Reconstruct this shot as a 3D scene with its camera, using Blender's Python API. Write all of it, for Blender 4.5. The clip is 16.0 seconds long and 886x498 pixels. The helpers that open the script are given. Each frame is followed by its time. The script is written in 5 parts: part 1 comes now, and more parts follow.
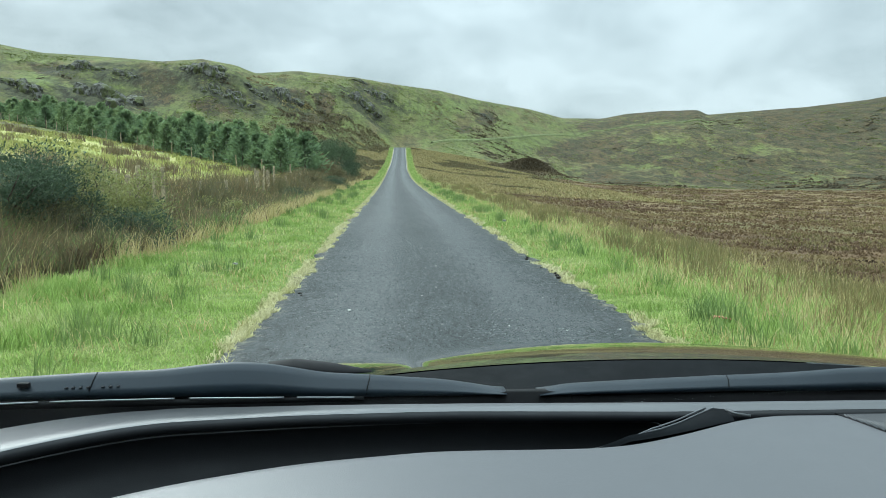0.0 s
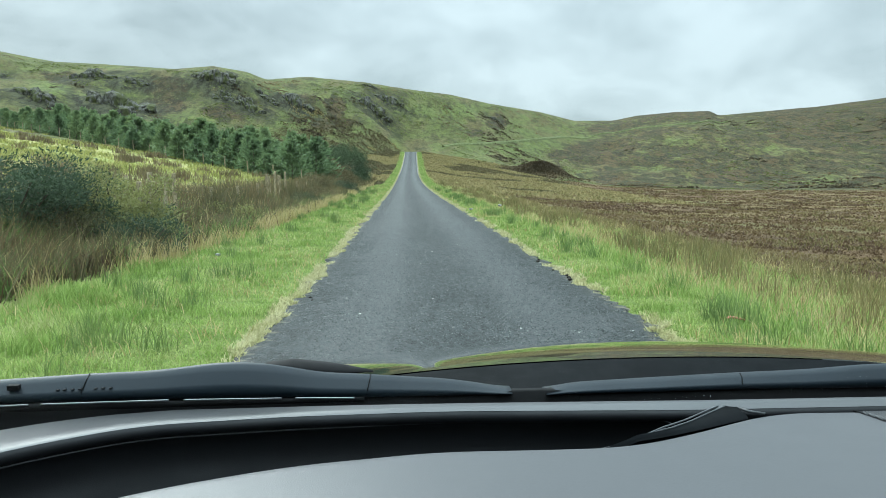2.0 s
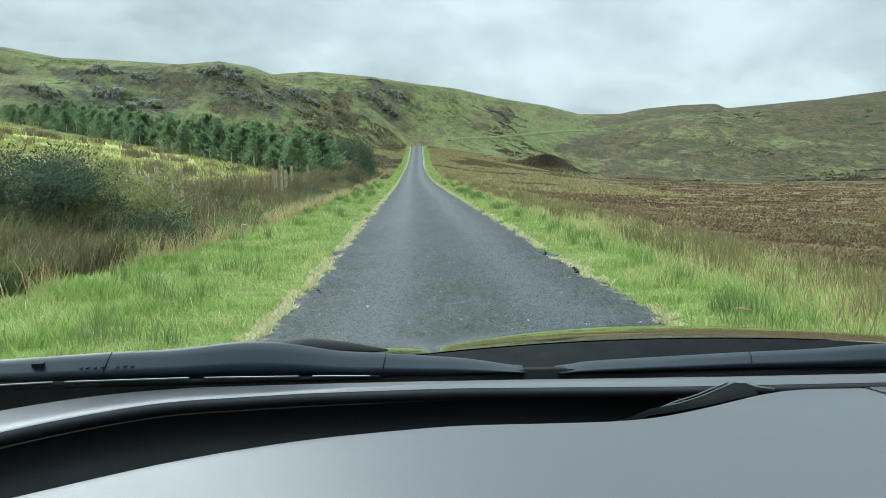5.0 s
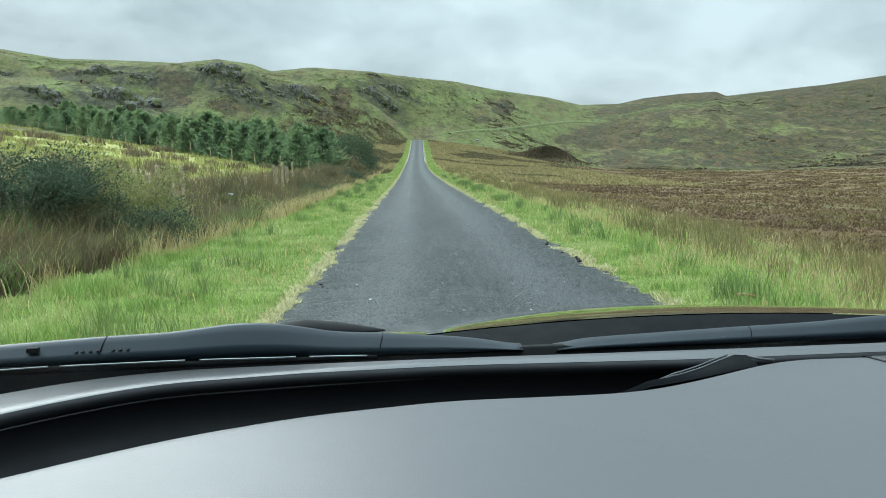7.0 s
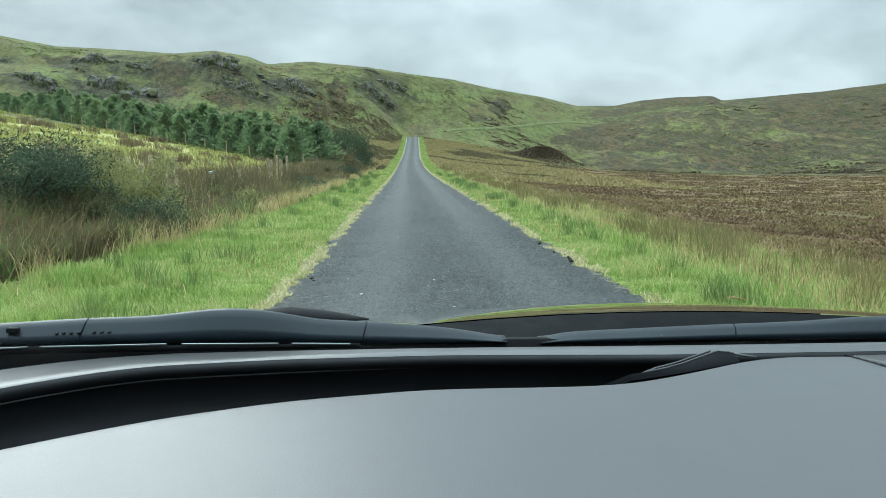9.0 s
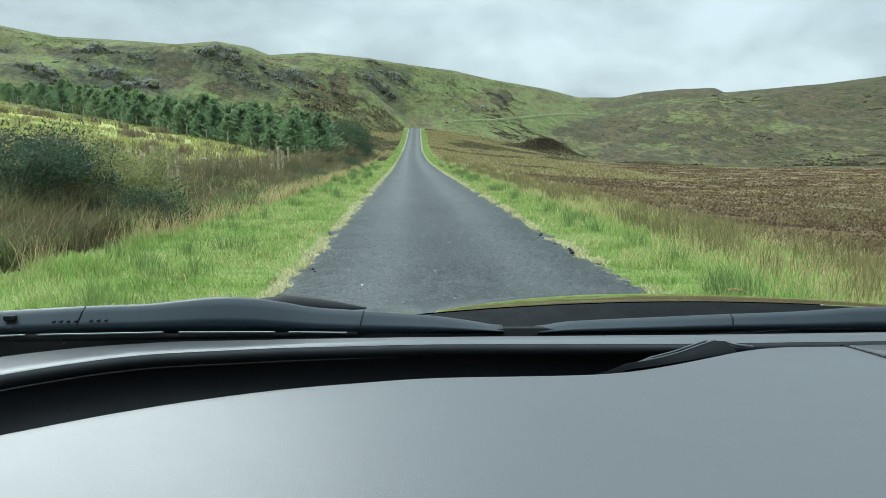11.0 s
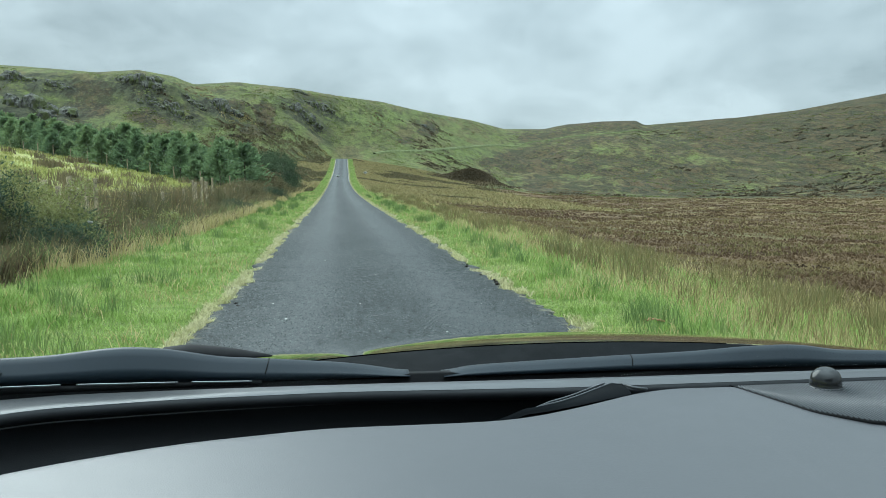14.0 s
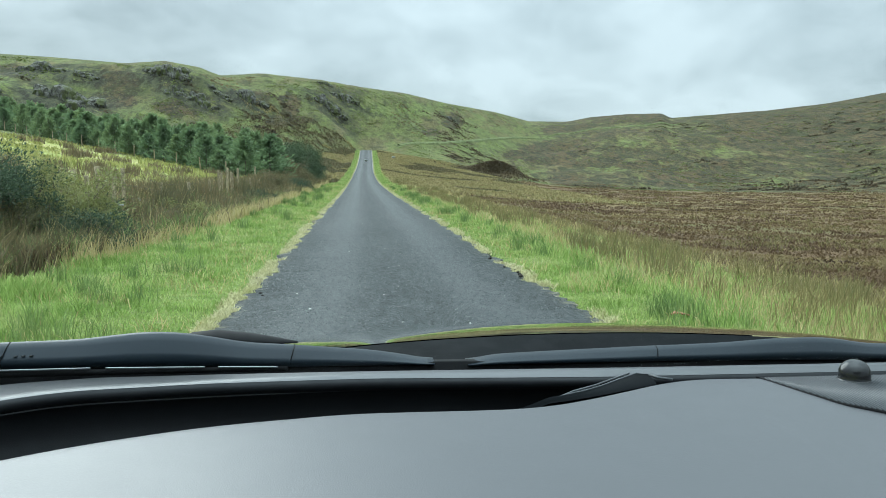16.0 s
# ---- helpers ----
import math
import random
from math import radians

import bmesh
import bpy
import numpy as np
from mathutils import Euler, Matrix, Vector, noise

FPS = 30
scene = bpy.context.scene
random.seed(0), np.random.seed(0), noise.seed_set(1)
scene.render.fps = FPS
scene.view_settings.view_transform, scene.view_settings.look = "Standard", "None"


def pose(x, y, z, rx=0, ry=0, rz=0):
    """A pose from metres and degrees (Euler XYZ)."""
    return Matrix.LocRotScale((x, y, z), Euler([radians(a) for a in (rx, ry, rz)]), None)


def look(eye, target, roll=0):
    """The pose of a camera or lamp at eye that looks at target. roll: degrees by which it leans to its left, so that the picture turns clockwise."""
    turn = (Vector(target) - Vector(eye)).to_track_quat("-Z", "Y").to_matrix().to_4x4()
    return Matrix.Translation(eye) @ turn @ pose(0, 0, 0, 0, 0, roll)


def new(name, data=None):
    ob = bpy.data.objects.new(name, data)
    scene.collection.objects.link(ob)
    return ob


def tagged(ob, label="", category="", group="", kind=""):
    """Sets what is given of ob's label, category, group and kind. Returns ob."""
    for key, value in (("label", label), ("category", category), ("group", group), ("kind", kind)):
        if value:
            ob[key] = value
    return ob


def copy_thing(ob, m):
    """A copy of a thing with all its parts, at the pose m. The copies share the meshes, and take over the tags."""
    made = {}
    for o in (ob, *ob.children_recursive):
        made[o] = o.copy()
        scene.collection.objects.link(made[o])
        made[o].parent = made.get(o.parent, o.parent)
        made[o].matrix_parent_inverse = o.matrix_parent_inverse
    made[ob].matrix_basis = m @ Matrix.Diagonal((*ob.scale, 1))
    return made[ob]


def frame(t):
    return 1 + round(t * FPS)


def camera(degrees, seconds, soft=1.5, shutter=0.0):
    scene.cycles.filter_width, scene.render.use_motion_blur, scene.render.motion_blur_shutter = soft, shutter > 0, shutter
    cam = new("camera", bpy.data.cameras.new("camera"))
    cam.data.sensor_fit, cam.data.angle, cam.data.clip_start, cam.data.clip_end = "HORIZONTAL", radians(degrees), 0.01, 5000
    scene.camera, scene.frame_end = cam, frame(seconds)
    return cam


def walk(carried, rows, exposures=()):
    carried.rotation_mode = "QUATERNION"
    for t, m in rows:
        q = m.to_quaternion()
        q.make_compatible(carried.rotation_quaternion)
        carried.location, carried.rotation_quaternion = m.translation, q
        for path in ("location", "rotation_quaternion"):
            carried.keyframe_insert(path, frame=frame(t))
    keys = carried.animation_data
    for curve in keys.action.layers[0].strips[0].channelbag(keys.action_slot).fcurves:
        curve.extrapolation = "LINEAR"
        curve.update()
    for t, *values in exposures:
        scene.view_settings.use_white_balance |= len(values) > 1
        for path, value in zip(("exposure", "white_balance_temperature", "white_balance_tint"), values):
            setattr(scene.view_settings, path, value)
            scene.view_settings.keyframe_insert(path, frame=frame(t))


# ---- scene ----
cam = camera(54.7, 16.0, 0.88)
# metres and degrees: t, x, y, z, yaw, pitch, roll
PATH = (
    (0.0, -0.6128, -0.0134, 1.4393, -3.305, -5.208, 0.100),
    (0.5, -0.6064, 0.0078, 1.4279, -3.409, -5.268, 0.120),
    (1.0, -0.6131, 0.0039, 1.4241, -3.379, -5.493, 0.128),
    (1.5, -0.6174, -0.0181, 1.4345, -2.963, -5.357, -0.217),
    (2.0, -0.5968, 0.0209, 1.4240, -2.510, -4.945, -0.527),
    (2.5, -0.5997, 0.0127, 1.4247, -2.231, -4.984, -0.647),
    (3.0, -0.6125, 0.0032, 1.4232, -2.140, -5.181, -0.558),
    (3.5, -0.6162, -0.0234, 1.4298, -2.023, -5.065, -0.135),
    (4.0, -0.6136, -0.0026, 1.4173, -2.130, -5.045, -0.058),
    (6.5, -0.6026, 0.0021, 1.3971, -1.879, -5.825, -1.989),
    (7.0, -0.5983, 0.0055, 1.3844, -1.895, -5.744, -1.913),
    (7.5, -0.5895, -0.0053, 1.3837, -2.248, -5.463, -0.938),
    (8.0, -0.5936, -0.0001, 1.3770, -2.418, -5.410, -0.388),
    (8.5, -0.5894, 0.0023, 1.3758, -2.390, -5.608, -0.551),
    (9.0, -0.5886, 0.0075, 1.3735, -2.364, -5.916, -0.502),
    (11.5, -0.5770, 0.0069, 1.3701, -2.266, -6.898, -0.349),
    (12.0, -0.5656, 0.0084, 1.3722, -4.591, -7.384, -0.130),
    (12.5, -0.5570, -0.0034, 1.3909, -7.794, -6.097, 0.056),
    (13.0, -0.5516, -0.0114, 1.3939, -8.248, -4.861, -0.085),
    (13.5, -0.5488, -0.0170, 1.3957, -7.669, -4.390, -0.358),
    (14.0, -0.5515, -0.0121, 1.3950, -7.094, -4.487, -0.297),
    (14.5, -0.5520, -0.0064, 1.3884, -6.537, -4.934, -0.106),
    (15.0, -0.5581, -0.0030, 1.3827, -6.148, -5.278, -0.010),
    (15.5, -0.5581, -0.0095, 1.3860, -5.804, -5.268, 0.083),
    (16.0, -0.5543, -0.0132, 1.3898, -5.517, -5.012, 0.044),
)
EXPOSURES = [(0, 0.40, 5800, 0), (6.5, 0.37, 5800, 0), (8.5, 0.34, 5800, 0), (11.2, 0.36, 5800, 0), (12.0, 0.46, 6250, 5), (12.5, 0.46, 6100, 3), (13.0, 0.30, 5800, 0), (13.5, 0.21, 5700, -1), (14, 0.22, 5700, -1), (16, 0.35, 5750, 0)]
walk(cam, [(t, pose(x, y, z, 90 + p, 0, a) @ pose(0, 0, 0, 0, 0, r)) for t, x, y, z, a, p, r in PATH], EXPOSURES)

# ---- light: a bright overcast sky ----
world = bpy.data.worlds.new("overcast_sky")
scene.world = world
world.use_nodes = True
SUN_ELEV, SUN_AZ = radians(31), radians(-31)
SKY_GAIN = 1.0


def build_world():
    nt = world.node_tree
    nt.nodes.clear()
    N, L = nt.nodes.new, nt.links.new

    def math_(op, a, b=None):
        n = N("ShaderNodeMath")
        n.operation = op
        for i, v in enumerate((a, b)):
            if v is None:
                continue
            if isinstance(v, (int, float)):
                n.inputs[i].default_value = v
            else:
                L(v, n.inputs[i])
        return n.outputs[0]

    out, bg = N("ShaderNodeOutputWorld"), N("ShaderNodeBackground")
    L(bg.outputs[0], out.inputs[0])
    co = N("ShaderNodeTexCoord").outputs["Generated"]
    sep = N("ShaderNodeSeparateXYZ")
    L(co, sep.inputs[0])
    up = math_("MAXIMUM", sep.outputs[2], 0.0)
    den = math_("ADD", up, 0.42)
    com = N("ShaderNodeCombineXYZ")
    L(math_("DIVIDE", math_("MULTIPLY", sep.outputs[0], -1.0), den), com.inputs[0])
    L(math_("DIVIDE", sep.outputs[1], den), com.inputs[1])
    com.inputs[2].default_value = 4.1
    n1, n2 = N("ShaderNodeTexNoise"), N("ShaderNodeTexNoise")
    for n, s, d, dist in ((n1, 2.0, 4.0, 0.3), (n2, 5.5, 6.0, 0.4)):
        L(com.outputs[0], n.inputs["Vector"])
        n.inputs["Scale"].default_value, n.inputs["Detail"].default_value = s, d
        n.inputs["Roughness"].default_value, n.inputs["Distortion"].default_value = 0.52, dist
    f = math_("ADD", math_("MULTIPLY", n1.outputs[0], 0.70), math_("MULTIPLY", n2.outputs[0], 0.30))
    ramp = N("ShaderNodeValToRGB")
    L(f, ramp.inputs[0])
    e = ramp.color_ramp.elements
    e[0].position, e[0].color = 0.38, (0.35, 0.385, 0.405, 1)
    e[1].position, e[1].color = 0.63, (0.69, 0.72, 0.74, 1)
    m = ramp.color_ramp.elements.new(0.5)
    m.color = (0.52, 0.555, 0.575, 1)
    # an overcast sky is about three times brighter overhead than at the horizon
    grad = math_("ADD", math_("MULTIPLY", math_("POWER", up, 2.5), 5.2), 0.93)
    vm = N("ShaderNodeVectorMath")
    vm.operation = "SCALE"
    L(ramp.outputs[0], vm.inputs[0])
    L(grad, vm.inputs["Scale"])
    sky = N("ShaderNodeTexSky")
    sky.sky_type, sky.sun_disc = "NISHITA", False
    sky.sun_elevation, sky.sun_rotation = SUN_ELEV, SUN_AZ
    vs = N("ShaderNodeVectorMath")
    vs.operation = "SCALE"
    L(sky.outputs[0], vs.inputs[0])
    vs.inputs["Scale"].default_value = 0.07
    mix = N("ShaderNodeMix")
    mix.data_type = "RGBA"
    mix.inputs[0].default_value = 0.92
    L(vs.outputs[0], mix.inputs[6])
    L(vm.outputs[0], mix.inputs[7])
    L(mix.outputs[2], bg.inputs[0])
    bg.inputs[1].default_value = SKY_GAIN


build_world()
sun = new("sun", bpy.data.lights.new("sun", "SUN"))
sun.data.energy, sun.data.angle, sun.data.color = 1.65, radians(46), (1.0, 0.96, 0.9)
sun.matrix_world = look((0, 0, 0), (-math.sin(SUN_AZ) * math.cos(SUN_ELEV), -math.cos(SUN_AZ) * math.cos(SUN_ELEV), -math.sin(SUN_ELEV)))

# ---- materials ----
class Nodes:
    """A node material under construction."""

    def __init__(self, name, rough=0.8, metal=0.0, spec=0.5):
        self.mat = bpy.data.materials.new(name)
        self.mat.use_nodes = True
        self.nt = self.mat.node_tree
        self.bsdf = self.nt.nodes["Principled BSDF"]
        self.bsdf.inputs["Roughness"].default_value = rough
        self.bsdf.inputs["Metallic"].default_value = metal
        self.bsdf.inputs["Specular IOR Level"].default_value = spec
        self.co = self.nt.nodes.new("ShaderNodeTexCoord").outputs["Object"]

    def put(self, v, socket):
        if isinstance(v, bpy.types.NodeSocket):
            self.nt.links.new(v, socket)
        elif isinstance(v, (tuple, list)):
            socket.default_value = (*v, 1) if len(v) == 3 and socket.type == "RGBA" else v
        else:
            socket.default_value = v

    def noise(self, scale, detail=4.0, rough=0.55, dist=0.0, vec=None, stretch=None):
        n = self.nt.nodes.new("ShaderNodeTexNoise")
        v = self.co if vec is None else vec
        if stretch:
            m = self.nt.nodes.new("ShaderNodeMapping")
            m.inputs["Scale"].default_value = stretch
            self.nt.links.new(v, m.inputs[0])
            v = m.outputs[0]
        self.nt.links.new(v, n.inputs["Vector"])
        for k, x in (("Scale", scale), ("Detail", detail), ("Roughness", rough), ("Distortion", dist)):
            n.inputs[k].default_value = x
        return n.outputs[0]

    def voronoi(self, scale, feature="F1"):
        n = self.nt.nodes.new("ShaderNodeTexVoronoi")
        n.feature = feature
        n.inputs["Scale"].default_value = scale
        self.nt.links.new(self.co, n.inputs["Vector"])
        return n.outputs["Distance"]

    def step(self, v, lo, hi, a=0.0, b=1.0):
        n = self.nt.nodes.new("ShaderNodeMapRange")
        n.interpolation_type = "SMOOTHSTEP"
        self.put(v, n.inputs[0])
        for i, x in enumerate((lo, hi, a, b)):
            n.inputs[1 + i].default_value = x
        return n.outputs[0]

    def math(self, op, a, b=0.0):
        n = self.nt.nodes.new("ShaderNodeMath")
        n.operation = op
        self.put(a, n.inputs[0])
        self.put(b, n.inputs[1])
        return n.outputs[0]

    def mix(self, f, a, b, blend="MIX"):
        n = self.nt.nodes.new("ShaderNodeMix")
        n.data_type, n.blend_type = "RGBA", blend
        self.put(f, n.inputs[0])
        self.put(a, n.inputs[6])
        self.put(b, n.inputs[7])
        return n.outputs[2]

    def attr(self, name):
        n = self.nt.nodes.new("ShaderNodeAttribute")
        n.attribute_name = name
        return n.outputs["Fac"]

    def island(self):
        return self.nt.nodes.new("ShaderNodeNewGeometry").outputs["Random Per Island"]

    def obrandom(self):
        return self.nt.nodes.new("ShaderNodeObjectInfo").outputs["Random"]

    def color(self, v):
        self.put(v, self.bsdf.inputs["Base Color"])
        return self

    def rough(self, v):
        self.put(v, self.bsdf.inputs["Roughness"])
        return self

    def bump(self, v, strength=0.4, dist=0.02):
        n = self.nt.nodes.new("ShaderNodeBump")
        n.inputs["Strength"].default_value, n.inputs["Distance"].default_value = strength, dist
        self.put(v, n.inputs["Height"])
        self.nt.links.new(n.outputs[0], self.bsdf.inputs["Normal"])
        return self


def ground_material():
    m = Nodes("moorland", 0.95, spec=0.15)
    big, mid, small, fine = m.noise(0.018, 5, 0.6, 0.4), m.noise(0.09, 6, 0.62, 0.5), m.noise(0.55, 6, 0.65), m.noise(5.0, 5, 0.6)
    verge, bog, pasture, rock, track, tawny = (m.attr(a) for a in ("verge", "bog", "pasture", "rock", "track", "tawny"))
    # hill: grass, bracken and heather in patches that run down the slope
    SL = (1, 0.25, 1.3)
    f1, f2 = m.noise(0.75, 8, 0.72, 0.3, stretch=SL), m.noise(0.20, 8, 0.72, 0.5, stretch=SL)
    f3 = m.noise(0.07, 7, 0.66, 0.6, stretch=SL)
    heath, lush = m.attr("heath"), m.attr("lush")
    hill = m.mix(m.step(f3, 0.40, 0.60), (0.122, 0.138, 0.046), (0.145, 0.124, 0.056))
    hill = m.mix(m.step(m.noise(0.12, 7, 0.68, 0.8, stretch=SL), 0.50, 0.60, 0, 0.85), hill, (0.155, 0.178, 0.055))
    hill = m.mix(m.math("MULTIPLY", lush, m.step(f2, 0.35, 0.55, 0.3, 0.9)), hill, (0.158, 0.196, 0.057))
    brown = m.mix(m.step(f2, 0.42, 0.58), (0.088, 0.058, 0.031), (0.052, 0.038, 0.024))
    hill = m.mix(m.math("MULTIPLY", m.step(m.math("ADD", heath, m.math("MULTIPLY", m.math("SUBTRACT", f2, 0.5), 1.6)), 0.22, 0.52), 0.9), hill, brown)
    clump = m.noise(0.42, 7, 0.7, 0.6, stretch=SL)
    hill = m.mix(m.math("MULTIPLY", m.step(clump, 0.49, 0.55), m.step(heath, 0.1, 0.6, 0.35, 0.9)), hill, (0.030, 0.027, 0.017))
    hill = m.mix(m.step(f2, 0.52, 0.60, 0, 0.75), hill, (0.050, 0.052, 0.024))
    hill = m.mix(m.step(f1, 0.52, 0.62, 0, 0.6), hill, (0.048, 0.054, 0.021))
    fleck = m.noise(1.7, 6, 0.75, 0.4, stretch=(1, 0.35, 1.2))
    hill = m.mix(m.step(fleck, 0.55, 0.63, 0, 0.7), hill, (0.038, 0.040, 0.018))
    hill = m.mix(m.step(fleck, 0.45, 0.37, 0, 0.45), hill, (0.185, 0.180, 0.075))
    hill = m.mix(m.step(f1, 0.46, 0.34, 0, 0.5), hill, (0.145, 0.14, 0.055))
    # bog: heather and dead grass in bands
    band = m.noise(0.10, 8, 0.7, 0.6, stretch=(0.35, 1.2, 1))
    bogc = m.mix(m.step(band, 0.40, 0.58), (0.130, 0.080, 0.042), (0.18, 0.130, 0.060))
    bogc = m.mix(m.step(f1, 0.50, 0.62, 0, 0.4), bogc, (0.085, 0.054, 0.034))
    bogc = m.mix(m.step(m.noise(0.06, 6, 0.62, 0.8, stretch=(0.4, 1.2, 1)), 0.52, 0.62, 0, 0.55), bogc, (0.075, 0.047, 0.029))
    bogc = m.mix(m.step(m.noise(0.05, 6, 0.62, 0.8, stretch=(0.22, 1.4, 0.3)), 0.55, 0.62, 0, 0.7), bogc, (0.235, 0.185, 0.080))
    bogc = m.mix(m.step(m.noise(0.045, 8, 0.7, 0.4, stretch=(0.4, 1.2, 1)), 0.51, 0.60, 0, 0.65), bogc, (0.125, 0.118, 0.045))
    # pasture: bright grass with pale and rushy spots
    past = m.mix(m.step(mid, 0.42, 0.6), (0.33, 0.36, 0.095), (0.43, 0.40, 0.15))
    past = m.mix(m.step(m.noise(0.35, 6, 0.7, 0.5), 0.50, 0.64, 0, 0.6), past, (0.25, 0.21, 0.085))
    past = m.mix(m.step(small, 0.53, 0.64, 0, 0.7), past, (0.16, 0.17, 0.058))
    vergec = m.mix(m.step(fine, 0.35, 0.65), (0.13, 0.185, 0.04), (0.22, 0.26, 0.075))
    tawn = m.mix(m.step(fine, 0.35, 0.65), (0.26, 0.21, 0.10), (0.14, 0.125, 0.055))
    rockc = m.mix(m.step(m.noise(0.8, 8, 0.75, stretch=(1, 0.3, 0.6)), 0.42, 0.62), (0.028, 0.028, 0.018), (0.085, 0.088, 0.05))
    c = m.mix(bog, hill, bogc)
    c = m.mix(pasture, c, past)
    c = m.mix(m.math("MULTIPLY", rock, m.step(m.noise(0.25, 6, 0.7), 0.38, 0.5)), c, rockc)
    c = m.mix(m.math("MULTIPLY", track, 0.75), c, (0.15, 0.20, 0.06))
    c = m.mix(tawny, c, tawn)
    c = m.mix(verge, c, vergec)
    m.color(c)
    h = m.math("ADD", m.math("ADD", m.math("MULTIPLY", small, 0.6), m.math("MULTIPLY", f1, 1.2)), m.math("MULTIPLY", fine, 0.12))
    m.bump(h, 0.9, 0.45)
    return m.mat


def road_material():
    m = Nodes("chip_seal_asphalt", 0.75, spec=0.34)
    # stones rolled in along the road; dark bitumen between them
    RS = (1, 0.30, 1)
    chips = m.voronoi(70)
    coarse, blot = m.noise(46, 3, 0.7, stretch=RS), m.noise(0.5, 5, 0.6)
    wheel, edge = m.attr("wheel"), m.attr("edge")
    grit = m.math("ADD", m.math("MULTIPLY", coarse, 0.55), m.math("MULTIPLY", m.noise(17, 3, 0.8, stretch=RS), 0.45))
    c = m.mix(m.step(grit, 0.42, 0.58), (0.0025, 0.003, 0.003), (0.046, 0.054, 0.053))
    c = m.mix(m.step(m.noise(38, 2, 0.6, stretch=RS), 0.64, 0.70, 0, 0.6), c, (0.17, 0.168, 0.162))
    c = m.mix(m.math("MULTIPLY", wheel, 0.42), c, (0.066, 0.070, 0.073))
    c = m.mix(m.step(m.noise(0.35, 4, 0.6, stretch=(2.2, 0.3, 1)), 0.46, 0.66, 0, 0.2), c, (0.085, 0.085, 0.083))
    c = m.mix(m.step(blot, 0.5, 0.7, 0, 0.2), c, (0.028, 0.030, 0.032))
    c = m.mix(m.math("MULTIPLY", edge, m.step(m.noise(5.0, 6, 0.75), 0.48, 0.6)), c, (0.28, 0.25, 0.16))
    m.color(c)
    m.rough(m.math("SUBTRACT", m.step(coarse, 0.3, 0.7, 0.62, 0.9), m.math("MULTIPLY", wheel, 0.14)))
    m.bump(m.math("ADD", m.math("MULTIPLY", chips, 0.9), grit), 0.9, 0.012)
    return m.mat


def blade_material(name, stops, rough=0.75, trans=0.3, soft=0.6, single=0.55, patches=0.45, stretch=None, each=0.0):
    """Leaves and stalks whose colour varies from blade to blade and in patches."""
    m = Nodes(name, rough, spec=0.15)
    ramp = m.nt.nodes.new("ShaderNodeValToRGB")
    el = ramp.color_ramp.elements
    while len(el) < len(stops):
        el.new(0.5)
    for i, s in enumerate(stops):
        el[i].position, el[i].color = i / (len(stops) - 1), (*s, 1)
    patch = m.noise(patches, 5, 0.65, stretch=stretch)
    f = m.math("ADD", m.math("MULTIPLY", m.island(), single), m.math("MULTIPLY", m.step(patch, 0.32, 0.68), 1 - single))
    if each:
        f = m.math("ADD", m.math("MULTIPLY", f, 1 - each), m.math("MULTIPLY", m.obrandom(), each))
    m.put(f, ramp.inputs[0])
    m.color(ramp.outputs[0])
    # soft plant tissue: light passes through, and thin blades shade like the sward they form
    nn, add = m.nt.nodes.new("ShaderNodeNewGeometry").outputs["Normal"], m.nt.nodes.new("ShaderNodeVectorMath")
    add.operation = "MULTIPLY_ADD"
    m.put(nn, add.inputs[0])
    add.inputs[1].default_value, add.inputs[2].default_value = (soft, soft, soft), (0, 0, 1)
    nm = m.nt.nodes.new("ShaderNodeVectorMath")
    nm.operation = "NORMALIZE"
    m.put(add.outputs[0], nm.inputs[0])
    m.put(nm.outputs[0], m.bsdf.inputs["Normal"])
    tl, mx = m.nt.nodes.new("ShaderNodeBsdfTranslucent"), m.nt.nodes.new("ShaderNodeMixShader")
    m.put(ramp.outputs[0], tl.inputs[0])
    mx.inputs[0].default_value = trans
    m.nt.links.new(m.bsdf.outputs[0], mx.inputs[1])
    m.nt.links.new(tl.outputs[0], mx.inputs[2])
    m.nt.links.new(mx.outputs[0], m.nt.nodes["Material Output"].inputs[0])
    return m.mat


def paint(name, color, rough=0.5, metal=0.0, grain=0.0, scale=60, vary=0.12, spec=0.5, wear=0.06):
    m = Nodes(name, rough, metal, spec)
    n = m.noise(scale * 0.12, 5, 0.6)
    dark, light = tuple(c * (1 - vary) for c in color), tuple(min(1, c * (1 + vary)) for c in color)
    m.color(m.mix(m.step(n, 0.35, 0.65), dark, light))
    m.rough(m.step(m.noise(scale * 0.3, 4, 0.6), 0.3, 0.7, max(0.02, rough - wear), rough + wear))
    if grain:
        m.bump(m.noise(scale * 9, 3, 0.6), grain, 0.001)
    return m.mat


MAT_GROUND = ground_material()
MAT_ROAD = road_material()
MAT_LINE = paint("worn_white_paint", (0.40, 0.39, 0.33), 0.7, vary=0.3)
MAT_VERGE = blade_material("verge_grass", [(0.11, 0.185, 0.036), (0.215, 0.325, 0.066), (0.305, 0.42, 0.102), (0.42, 0.48, 0.16), (0.58, 0.54, 0.28)], single=0.45, patches=1.1)
MAT_DRY = blade_material("dry_grass", [(0.26, 0.25, 0.075), (0.43, 0.36, 0.135), (0.58, 0.48, 0.23), (0.36, 0.26, 0.11)])
MAT_RUSH = blade_material("rushes", [(0.064, 0.074, 0.032), (0.110, 0.106, 0.046), (0.175, 0.132, 0.062), (0.31, 0.225, 0.115)], soft=1.0, single=0.4, patches=0.7)
